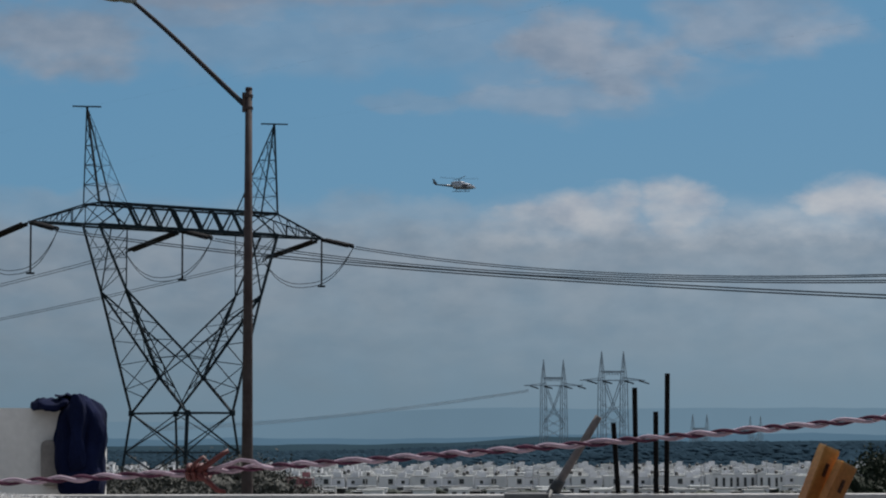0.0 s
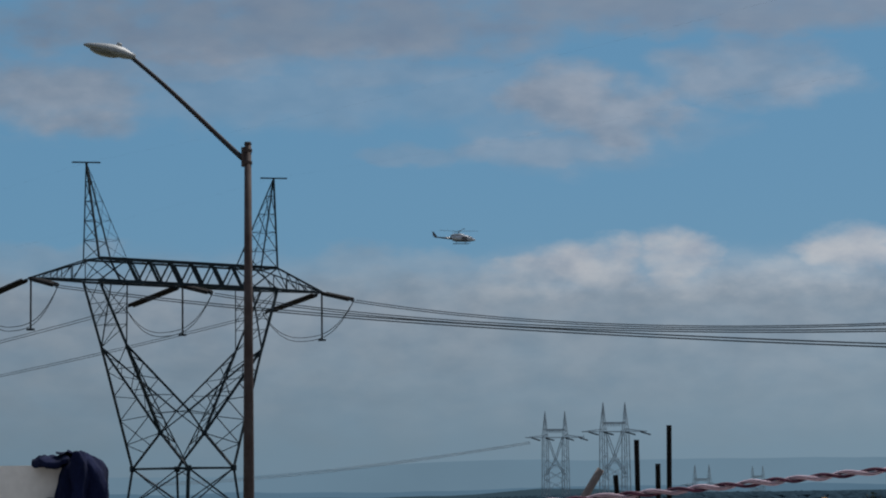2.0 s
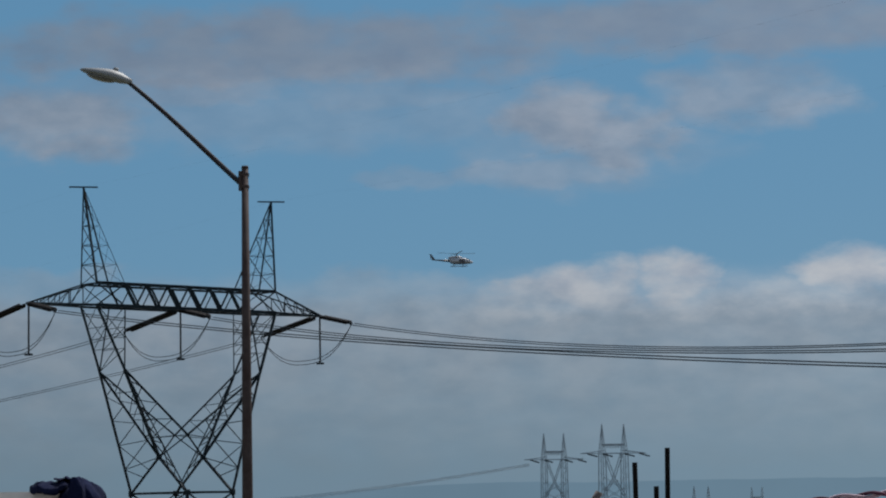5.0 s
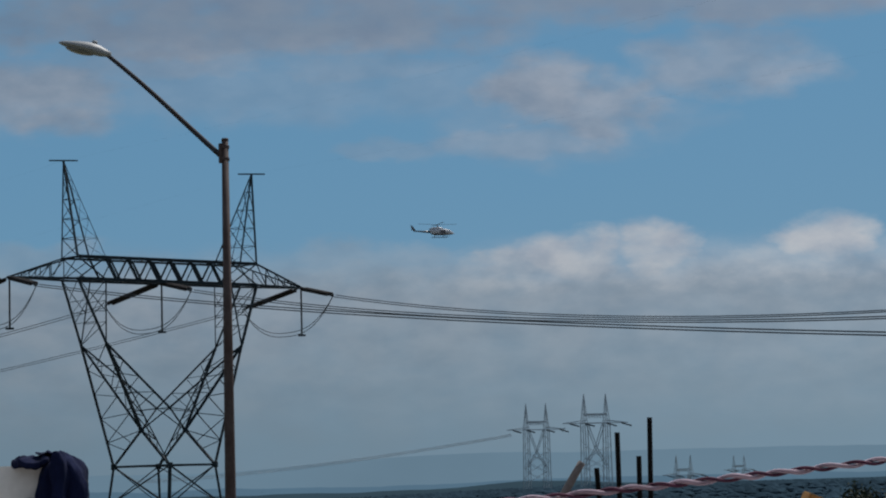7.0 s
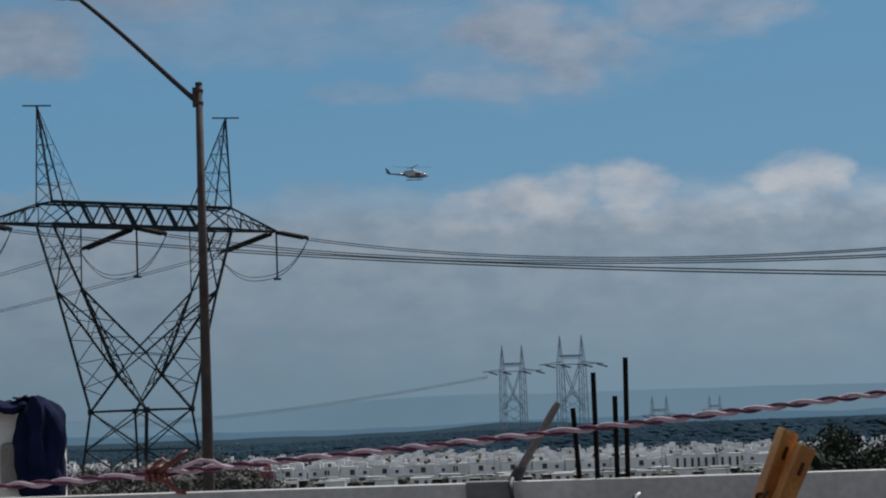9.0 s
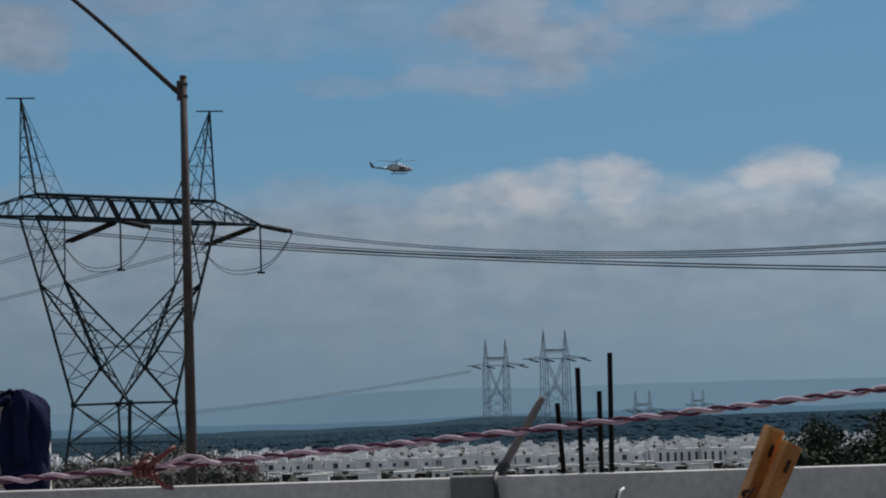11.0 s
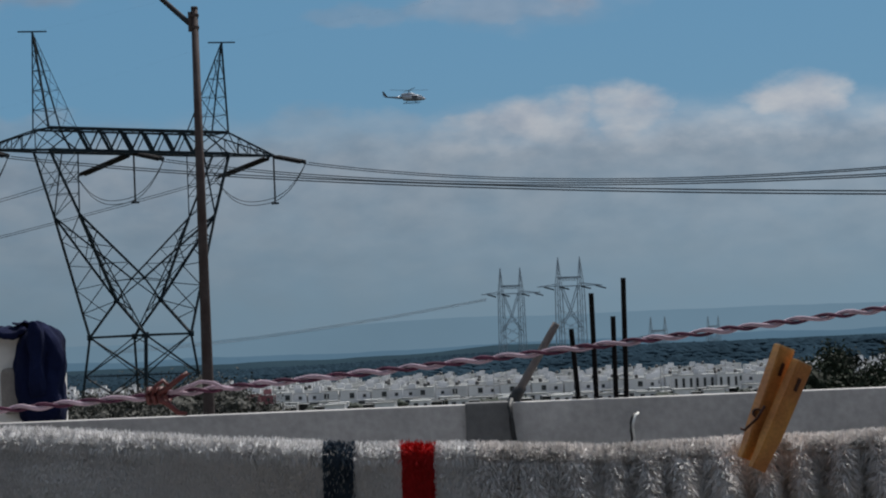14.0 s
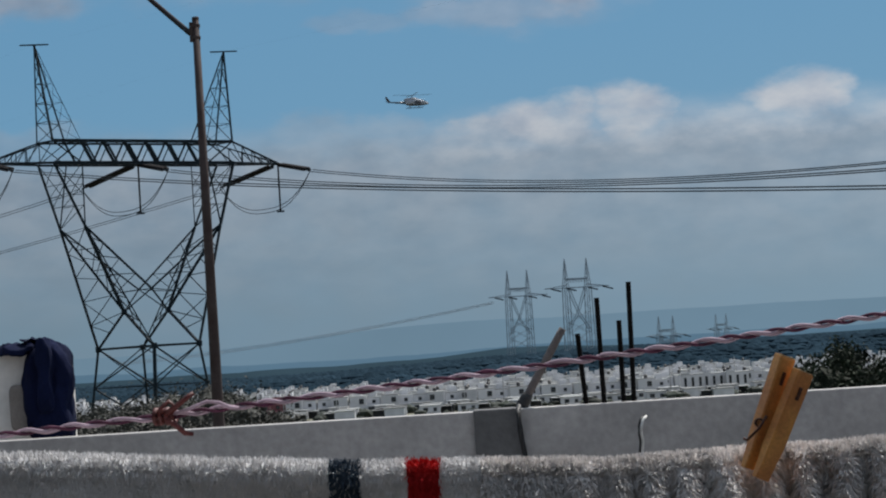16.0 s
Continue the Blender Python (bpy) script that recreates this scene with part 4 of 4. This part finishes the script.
tube(bm, [q * k for k in (-0.02, 0.06, 0.14, 0.19)], [0.0125, 0.0135, 0.013, 0.0115], 10)
part("tape_wrap", bm, BLACK, stick, "black tape wrapping", smooth=True)
bm = bmesh.new()
tube(bm, [spot(24.6, -23.3, 5.20), spot(24.0, -26.3, 5.175), spot(24.4, -31.3, 5.175), spot(25.0, -37.3, 5.175), spot(26.2, -45.3, 5.178), spot(26.0, -61.3, 5.18)], 0.0055, 8)
tagged(part("black_cable", bm, BLACK, smooth=True), "black cable hanging down the parapet pier", "cable")
bm = bmesh.new()
pts = [spot(74.8, -30.5, 5.185), spot(73.6, -31.5, 5.17), spot(72.7, -34.3, 5.165), spot(72.6, -37.3, 5.165), spot(73.0, -40.3, 5.17), spot(72.3, -45.3, 5.18), spot(72.0, -61.3, 5.185)]
tube(bm, pts, 0.0028, 8)
tagged(part("white_cable", bm, WHITECABLE, smooth=True), "thin white cable curling down the parapet wall", "cable")
# Dark copy of the white cable's path, drawn as its black edge.
bm = bmesh.new()
tube(bm, [p + Vector((-0.0052, 0.003, 0)) for p in pts], 0.0024, 8)
tagged(part("dark_cable", bm, BLACK, smooth=True), "thin dark line along the white cable", "cable")

# ---- jacket over the wall block ----
NAVY = mat("navy cotton cloth", (0.0060, 0.0095, 0.034), 0.95, 0, 0.35, 14, 220, 0.5, spec=0.08, dist=0.003)


def soft_box(bm, lo, hi, cuts, round_, amp, freq, seed):
    """A rounded, wrinkled slab of cloth."""
    vs = bmesh.ops.create_cube(bm, size=2.0)["verts"]
    bmesh.ops.subdivide_edges(bm, edges=bm.edges[:], cuts=cuts, use_grid_fill=True)
    vs = bm.verts[:]
    c = (Vector(lo) + Vector(hi)) / 2
    s = (Vector(hi) - Vector(lo)) / 2
    for v in vs:
        p = v.co.copy()
        n = Vector([abs(a) ** round_ for a in p])
        k = max(abs(a) for a in p) / (n.x + n.y + n.z) ** (1 / round_)
        p = p * k
        w = Vector((c.x + p.x * s.x, c.y + p.y * s.y, c.z + p.z * s.z))
        nz = noise.noise_vector((w.x * freq + seed, w.y * freq, w.z * freq * 0.5)) * amp
        nz += noise.noise_vector((w.x * freq * 3 + seed, w.y * freq * 3, w.z * freq * 1.2)) * amp * 0.35
        v.co = w + nz


jacket = thing("jacket", (-0.88, 5.576, 1.558), "dark navy jacket draped over the white wall block", "jacket")
J = Matrix.Diagonal((1.06, 1.06, 1.06, 1)) @ Matrix.Translation((0.83, -5.26, -1.56))


def jacket_part(name, pieces, seed):
    bm = bmesh.new()
    for lo, hi, cuts, rd in pieces:
        soft_box(bm, lo, hi, cuts, rd, 0.013, 26, seed)
    bmesh.ops.transform(bm, verts=bm.verts, matrix=J)
    ob = part(name, bm, NAVY, jacket, smooth=True)
    return ob


jacket_part("front_panel", [((-0.880, 5.105, 1.365), (-0.782, 5.20, 1.574), 22, 4.0)], 1)
jacket_part("shoulder", [((-0.940, 5.11, 1.550), (-0.830, 5.42, 1.574), 22, 4.0)], 2)
jacket_part("side_panel", [((-0.86, 5.12, 1.340), (-0.806, 5.36, 1.566), 22, 4.0)], 3)
jacket_part("back_panel", [((-0.93, 5.375, 1.30), (-0.825, 5.42, 1.574), 16, 4.0)], 4)
jacket_part("sleeve", [((-0.850, 5.085, 1.43), (-0.812, 5.125, 1.58), 14, 3.0)], 5)
# Flat grey brown panel left of the jacket front.
GREY_PANEL = mat("grey brown cloth", (0.20, 0.18, 0.165), 0.9, 0, 0.25, 14, 200, 0.4, dist=0.002)
bm = bmesh.new()
soft_box(bm, (-0.913, 5.135, 1.398), (-0.862, 5.158, 1.492), 10, 6.0, 0.002, 18, 9)
bmesh.ops.transform(bm, verts=bm.verts, matrix=J)
part("lining", bm, GREY_PANEL, jacket, "grey brown panel beside the jacket front", smooth=True)
jacket_part("collar", [((-0.885, 5.12, 1.575), (-0.835, 5.20, 1.579), 10, 3.0)], 6)

# ---- clothes lines ----
STRAND_PALE = mat("faded pink white cord", (0.42, 0.31, 0.375), 0.85, 0, 0.25, 60, 900, 0.5, dist=0.0006)
STRAND_RED = mat("dark red cord", (0.085, 0.018, 0.048), 0.85, 0, 0.35, 60, 900, 0.5, dist=0.0006)
RIBBON = mat("red brown plastic tie", (0.10, 0.015, 0.013), 0.6, 0, 0.3, 40, 300, 0.3, dist=0.001)
ROPE_D = 1.75


def rope_v(u):
    """Height of the line, in thousandths, over its bearing."""
    return -10.7 + 0.0738 * u + 0.00006 * u * u - 0.35 * math.exp(-((u + 114) / 14) ** 2)


rope = thing("clothesline", spot(0, rope_v(0), ROPE_D), "twisted red and white cord strung as a clothesline", "clothesline")
RO = spot(0, rope_v(0), ROPE_D)
for ph, m, nm in ((0.0, STRAND_PALE, "pale_strand"), (math.pi, STRAND_RED, "red_strand")):
    bm = bmesh.new()
    pts, rad = [], []
    steps = 1500
    wob = 0.0
    for i in range(steps + 1):
        x = -0.42 + 0.86 * i / steps
        u = x * 1000 / ROPE_D
        c = spot(u, rope_v(u), ROPE_D)
        a = ph + 2 * math.pi * x / 0.034 + 0.9 * noise.noise((x * 14, 3, 0)) + 0.5 * noise.noise((x * 40, 8, 0))
        rr = 0.00145 * (1 + 0.25 * noise.noise((x * 30, ph, 1)))
        pts.append(c + Vector((0, math.cos(a) * rr, math.sin(a) * rr)) - RO)
        rad.append((0.00152 if m is STRAND_PALE else 0.00125) * (1 + 0.22 * noise.noise((x * 55, 5 + ph, 2))))
    tube(bm, pts, rad, 7)
    part(nm, bm, m, rope, smooth=True)
for s, nm in ((-1, "line_end"), (1, "line_end")):
    bm = bmesh.new()
    u0 = -0.42 * 1000 / ROPE_D if s < 0 else 0.44 * 1000 / ROPE_D
    a = spot(u0, rope_v(u0), ROPE_D) - RO
    tube(bm, [a, Vector((s * 4.02, ROPE_D, a.z + RO.z + s * 0.27)) - RO], 0.0032, 6)
    part(nm, bm, STRAND_PALE, rope, smooth=True)
# the knot: a red tie with two tails, and a loose loop of the cord
K = spot(-114, rope_v(-114), ROPE_D) - RO
bm = bmesh.new()
for i in range(4):
    pts = [K + Vector((-0.006 + 0.004 * i + 0.0012 * math.cos(a), 0.0046 * math.cos(a), 0.0048 * math.sin(a))) for a in [2 * math.pi * k / 14 for k in range(15)]]
    tube(bm, pts, 0.0019, 6)
part("tie", bm, RIBBON, rope, "red brown plastic tie", smooth=True)
for pts in ([(0, -0.004, 0.001), (0.008, -0.005, 0.006), (0.017, -0.004, 0.0125), (0.021, -0.003, 0.015)], [(0, -0.004, -0.001), (0.008, -0.006, -0.007), (0.014, -0.006, -0.0125), (0.0195, -0.005, -0.0135)], [(-0.004, -0.004, 0), (-0.002, -0.006, 0.006), (0.004, -0.006, 0.0105), (0.008, -0.005, 0.006), (0.004, -0.004, 0.001)]):
    bm = bmesh.new()
    tube(bm, [K + Vector(p) for p in pts], [0.0022, 0.0021, 0.0020, 0.0016] if len(pts) == 4 else 0.0015, 6)
    part("tail", bm, RIBBON, rope, smooth=True)
bm = bmesh.new()
L0 = spot(-97, rope_v(-97), ROPE_D) - RO
tube(bm, [L0 + Vector(p) for p in ((-0.022, -0.003, -0.001), (-0.012, -0.004, 0.002), (0.0, -0.004, 0.0062), (0.009, -0.004, 0.005), (0.016, -0.003, 0.001), (0.022, -0.003, 0.0))], 0.0015, 6)
part("loose_loop", bm, STRAND_PALE, rope, smooth=True)

# ---- towels on the second line ----
T_D = 1.50
PILE_WHITE = mat("white terry pile", (0.80, 0.79, 0.79), 0.95, 0, 0.1, 30, 400, 0.6, spec=0.0, dist=0.001, island=0.08)
PILE_TEAL = mat("dark teal terry pile", (0.070, 0.098, 0.135), 0.95, 0, 0.2, 30, 400, 0.6, spec=0.1, dist=0.001, island=0.35)
PILE_RED = mat("bright red terry pile", (0.52, 0.024, 0.026), 0.95, 0, 0.2, 30, 400, 0.6, spec=0.1, dist=0.001, island=0.3)
PILE_GREY = mat("grey beige shag pile", (0.80, 0.77, 0.755), 0.95, 0, 0.2, 26, 300, 0.6, spec=0.0, dist=0.002, island=0.10)


def lerp_list(t, x):
    for (x0, y0), (x1, y1) in zip(t, t[1:]):
        if x <= x1:
            k = (x - x0) / (x1 - x0)
            return y0 + (y1 - y0) * k
    return t[-1][1]


RIDGE = [(-420, -20.7), (-174, -26.7), (-62, -36.9), (-20, -39.5), (12, -40.7), (61, -43.4), (128, -42.2), (180, -41.8), (420, -37.7)]


def ridge_z(x):
    return 1.5 + lerp_list(RIDGE, x * 1000 / T_D) * T_D / 1000 + 0.0012 * noise.noise((x * 25, 0, 5)) - 0.006


def towel_pt(x, s, shag):
    """A point of the hanging cloth: s runs from the back hem over the line (0) to the front hem."""
    r = 0.0075 if shag else 0.009
    z0 = ridge_z(x) - r
    a = s / r
    if abs(a) < math.pi / 2:
        y, z = -math.sin(a) * r, math.cos(a) * r
    else:
        y, z = -math.copysign(r, a), -(abs(s) - r * math.pi / 2)
    fade = min(1.0, max(0.0, (abs(s) - 0.004) / 0.03))
    if shag:
        w = math.sin(x * 2 * math.pi / 0.0225 + 2.2 * noise.noise((x * 18, 1, 0)) + 0.6 * noise.noise((x * 9, z * 6, 3)))
        y -= fade * 0.0074 * (0.25 + 0.75 * min(1.0, max(0.0, (x - 0.04) / 0.07))) * (abs(w) ** 0.7 * (1 if w > 0 else -1)) + 0.010 * fade * noise.noise((x * 7, z * 4, 8))
        y -= 0.012 * fade
    else:
        y -= fade * (0.006 * noise.noise((x * 9, z * 5, 4)) + 0.010 * math.sin(x * 26 + 1)) * min(1, abs(s) / 0.1)
    return Vector((x, T_D + y, z0 + z))


def towel_part(name, x0, x1, material, parent, shag, drop=0.55, label="", nx=None):
    bm = bmesh.new()
    nx = nx or max(4, int((x1 - x0) / 0.0022))
    ss = [-drop, -0.3, -0.12, -0.05, -0.03] + [-0.02 + 0.04 * i / 12 for i in range(13)] + [0.02 + 0.012 * i for i in range(1, 13)] + [0.2, 0.26, 0.34, 0.44, drop]
    rows_ = [[bm.verts.new(towel_pt(x0 + (x1 - x0) * i / nx, s, shag)) for s in ss] for i in range(nx + 1)]
    for r0, r1 in zip(rows_, rows_[1:]):
        for k in range(len(ss) - 1):
            bm.faces.new((r0[k], r1[k], r1[k + 1], r0[k + 1]))
    bmesh.ops.recalc_face_normals(bm, faces=bm.faces)
    return part(name, bm, material, parent, label, smooth=True)


def pile(name, x0, x1, density, length, material, parent, shag, seed, s_hi=0.17):
    """Loops and tufts of the cloth as thin blades."""
    r = np.random.RandomState(seed)
    n = int((x1 - x0) * (s_hi + 0.03) * density)
    vs, fs = [], []
    for _ in range(n):
        x = x0 + (x1 - x0) * r.rand()
        s = -0.03 + (s_hi + 0.03) * r.rand()
        p = towel_pt(x, s, shag)
        e = 0.002
        tx = towel_pt(x + e, s, shag) - p
        ts = towel_pt(x, s + e, shag) - p
        nrm = ts.cross(tx)
        nrm.normalize()
        if nrm.y > 0 and s > 0.012:
            nrm = -nrm
        if s <= 0.012 and nrm.z < 0:
            nrm = -nrm
        f = 170 if shag else 260
        rnd = Vector(r.normal(size=3)) * 0.22 + noise.noise_vector((x * f, s * f, seed)) * (0.6 if shag else 0.6)
        d = (nrm * 0.9 + rnd + Vector((0, 0, -0.75 if s > 0.012 else 0.15))).normalized()
        ln = length * (0.5 + 0.9 * r.rand()) * (1.0 if shag or s < 0.014 else 0.5)
        w = Vector((1, 0, 0)) if abs(d.x) < 0.8 else Vector((0, 1, 0))
        side = d.cross(Vector(r.normal(size=3))).normalized() * (0.00042 if shag else 0.00030)
        o = len(vs)
        tip = p + d * ln + Vector((0, 0, -ln * 0.25))
        midp = p + d * ln * 0.55
        vs += [tuple(p - side), tuple(p + side), tuple(midp + side * 0.8), tuple(midp - side * 0.8), tuple(tip)]
        fs += [(o, o + 1, o + 2, o + 3), (o + 3, o + 2, o + 4)]
    me = bpy.data.meshes.new(name)
    me.from_pydata(vs, [], fs)
    me.materials.append(material)
    ob = new(name, me)
    ob.parent = parent
    tagged(ob, kind="stuff")


towel = thing("striped_towel", (0, 0, 0), "white terry towel with teal and red stripes on the line", "towel")
bands = [(-0.62, -0.0745, PILE_WHITE, "cloth"), (-0.0745, -0.0565, PILE_TEAL, "teal_stripe"), (-0.0565, -0.0280, PILE_WHITE, "cloth"), (-0.0280, -0.0085, PILE_RED, "red_stripe"), (-0.0085, 0.0165, PILE_WHITE, "hem")]
for i, (x0, x1, m, nm) in enumerate(bands):
    pc = towel_part(nm, x0, x1, m, towel, False)
    lo = max(x0, -0.32)
    pile("nap", lo, x1 + (0.001 if m is not PILE_WHITE else 0), 1200000, 0.0050, m, pc, False, 40 + i)
    if nm == "teal_stripe":
        pile("pale_tuft", x0 - 0.002, x1 + 0.002, 180000, 0.0045, PILE_WHITE, pc, False, 52, s_hi=0.035)
mat_ = thing("shaggy_mat", (0, 0, 0), "grey beige shaggy bath mat hanging in ribbed folds over the line", "bath mat")
pc = towel_part("cloth", 0.0175, 0.62, PILE_GREY, mat_, True, nx=420)
pile("nap", 0.0165, 0.32, 1600000, 0.0046, PILE_GREY, pc, True, 60)
bm = bmesh.new()
pts = [(-4.02, T_D, 1.62)] + [(x, T_D, ridge_z(x) - 0.010) for x in [-0.62 + 1.24 * i / 40 for i in range(41)]] + [(4.02, T_D, 1.66)]
tube(bm, pts, 0.0025, 6)
tagged(part("towel_line", bm, STRAND_PALE, smooth=True), "thin pale cord under the towels", "clothesline")

# ---- clothes peg ----
PEG = mat("orange varnished wood", (0.60, 0.29, 0.075), 0.55, 0, 0.3, 45, 500, 0.25, tint=(0.42, 0.14, 0.04), dist=0.0006)
PEG_END = mat("pale end grain", (0.66, 0.50, 0.26), 0.7, 0, 0.2, 90, 500, 0.3, dist=0.0006)
WIRE = mat("rusty spring wire", (0.10, 0.045, 0.03), 0.6, 0.5, 0.4, 90, 500, 0.2)
PEG_Y = 1.474
base = spot(122.0, -47.3, PEG_Y)
peg = thing("clothes_peg", base, "orange wooden spring clothes peg clipped on the shaggy mat", "clothes peg")
for ub, vb, ut, vt, dy, nm in ((117.6, -54.0, 134.9, -10.4, 0.0, 0), (121.2, -58.0, 141.0, -16.8, -0.006, 1)):
    p, q = spot(ub, vb, PEG_Y) - base, spot(ut, vt, PEG_Y) - base
    d = q - p
    ang = math.degrees(math.atan2(d.x, d.z))
    m = Matrix.Translation(p + Vector((0, dy, 0))) @ pose(0, 0, 0, 0, ang, 0) @ pose(0, 0, 0, 0, 0, 28)
    ln = d.length
    bm = bmesh.new()
    w2, t2 = 0.0056, 0.0044
    prof_ = [(0.0, 0.55), (0.012, 0.8), (0.02, 1.0), (ln - 0.0015, 0.95), (ln, 0.86)]
    rings = []
    for z, k in prof_:
        rings.append([bm.verts.new(m @ Vector((x * w2 * (1 if z > 0.015 else 0.9), y * t2 * k, z))) for x, y in ((-1, -0.8), (-0.85, -1), (0.85, -1), (1, -0.8), (1, 0.8), (0.85, 1), (-0.85, 1), (-1, 0.8))])
    for r0, r1 in zip(rings, rings[1:]):
        for k in range(8):
            bm.faces.new((r0[k], r0[(k + 1) % 8], r1[(k + 1) % 8], r1[k]))
    bm.faces.new(rings[0][::-1]), bm.faces.new(rings[-1])
    bmesh.ops.recalc_face_normals(bm, faces=bm.faces)
    prong = part("prong", bm, PEG, peg)
    bm = bmesh.new()
    box(bm, (-w2 * 0.84, -t2 * 0.8, ln + 0.0001), (w2 * 0.84, t2 * 0.8, ln + 0.0006), m)
    part("end_grain", bm, PEG_END, prong)
    bm = bmesh.new()
    box(bm, (-0.0012, -t2 - 0.0004, ln - 0.017), (0.0012, -t2 + 0.001, ln - 0.009), m, bevel=0.0004)
    part("slot", bm, WIRE, prong)
bm = bmesh.new()
c = spot(122.5, -35.8, PEG_Y) - base + Vector((0, -0.004, 0))
tube(bm, [c + Vector((0.0022 * math.cos(a), -0.002 + 0.0008 * a / 6.283 * 2, 0.0022 * math.sin(a))) for a in [i * 0.4 for i in range(64)]], 0.0007, 6)
part("spring", bm, WIRE, peg, smooth=True)
bm = bmesh.new()
tube(bm, [c + Vector(p) for p in ((0.004, -0.006, 0.004), (-0.001, -0.007, -0.003), (-0.0085, -0.006, -0.0095), (-0.010, -0.004, -0.0085))], 0.0009, 6)
part("spring_arm", bm, WIRE, peg, smooth=True)

# ---- helicopter ----
HELI_W = mat("white aircraft paint", (0.25, 0.275, 0.32), 0.4, 0, 0.06, 0.5, 4, 0.0)
HELI_D = mat("dark blue aircraft paint", (0.018, 0.022, 0.035), 0.35, 0, 0.15, 0.5, 4, 0.0)
heli = thing("helicopter", spot(-12.6, 100.0, 830), "white and dark blue helicopter flying level under the clouds", "helicopter", turn=6)


def hull(name, secs, m, label="", sides=14):
    """Lofted body along x: (x, z centre, half width, half height)."""
    bm = bmesh.new()
    rings = [[bm.verts.new((x, w * math.cos(a), zc + h * math.sin(a))) for a in [2 * math.pi * k / sides for k in range(sides)]] for x, zc, w, h in secs]
    for r0, r1 in zip(rings, rings[1:]):
        for k in range(sides):
            bm.faces.new((r0[k], r0[(k + 1) % sides], r1[(k + 1) % sides], r1[k]))
    bm.faces.new(rings[0]), bm.faces.new(rings[-1])
    bmesh.ops.recalc_face_normals(bm, faces=bm.faces)
    return part(name, bm, m, heli, label, smooth=True)


hull("fuselage", [(-1.6, 0.3, 0.6, 0.55), (-0.6, 0.15, 1.1, 0.95), (1.2, 0.05, 1.3, 1.05), (3.2, 0.05, 1.3, 1.05), (4.6, -0.1, 1.15, 0.85), (5.7, -0.35, 0.75, 0.5), (6.4, -0.5, 0.2, 0.15)], HELI_W)
hull("belly", [(-1.2, -0.55, 0.5, 0.25), (0.5, -0.80, 1.05, 0.32), (3.8, -0.82, 1.05, 0.30), (5.8, -0.65, 0.5, 0.22)], HELI_D, "dark painted belly")
hull("engine_cowl", [(-1.8, 1.0, 0.4, 0.3), (-0.4, 1.15, 0.75, 0.5), (1.6, 1.2, 0.8, 0.5), (2.8, 1.05, 0.5, 0.3)], HELI_W)
hull("tail_boom", [(-7.0, 0.45, 0.14, 0.16), (-4.0, 0.2, 0.26, 0.28), (-1.2, 0.05, 0.5, 0.5)], HELI_D, "dark tail boom")
hull("windscreen", [(4.0, 0.35, 1.08, 0.55), (5.0, 0.15, 0.9, 0.45), (5.75, -0.15, 0.5, 0.25)], PANE, "dark windscreen")
for y in (-1.31, 1.31):
    bx("cabin_door", (1.7, y - 0.05, -0.55), (3.5, y + 0.05, 0.65), HELI_D, heli)
bm = bmesh.new()
vs = [bm.verts.new(p) for p in ((-7.2, -0.06, 0.3), (-6.2, -0.06, 0.5), (-7.5, -0.06, 2.3), (-8.1, -0.06, 2.3), (-7.2, 0.06, 0.3), (-6.2, 0.06, 0.5), (-7.5, 0.06, 2.3), (-8.1, 0.06, 2.3))]
for f in ((0, 1, 2, 3), (7, 6, 5, 4), (0, 4, 5, 1), (1, 5, 6, 2), (2, 6, 7, 3), (3, 7, 4, 0)):
    bm.faces.new([vs[i] for i in f])
part("tail_fin", bm, HELI_D, heli)
bx("tailplane", (-5.4, -1.4, 0.28), (-4.7, 1.4, 0.36), HELI_D, heli)
bm = bmesh.new()
tube(bm, [(0.9, 0, 1.5), (0.9, 0, 2.45)], [0.22, 0.14], 10)
part("rotor_mast", bm, HELI_D, heli)
for a in (12, 102, 192, 282):
    bm = bmesh.new()
    box(bm, (0.2, -0.2, -0.03), (6.6, 0.2, 0.03), pose(0.9, 0, 2.42, 0, -2, a))
    part("rotor_blade", bm, HELI_D, heli)
bm = bmesh.new()
tube(bm, [(-7.7, 0.2, 2.2), (-7.7, 0.22, 0.5)], 0.08, 6)
part("tail_rotor", bm, HELI_D, heli)
for y in (-1.2, 1.2):
    bm = bmesh.new()
    tube(bm, [(-1.2, y, -1.75), (3.8, y, -1.75), (4.5, y, -1.55)], 0.07, 6)
    part("skid", bm, HELI_D, heli)
    for x in (0.0, 3.0):
        bm = bmesh.new()
        tube(bm, [(x, y * 0.5, -1.0), (x, y, -1.75)], 0.06, 6)
        part("skid_strut", bm, HELI_D, heli)
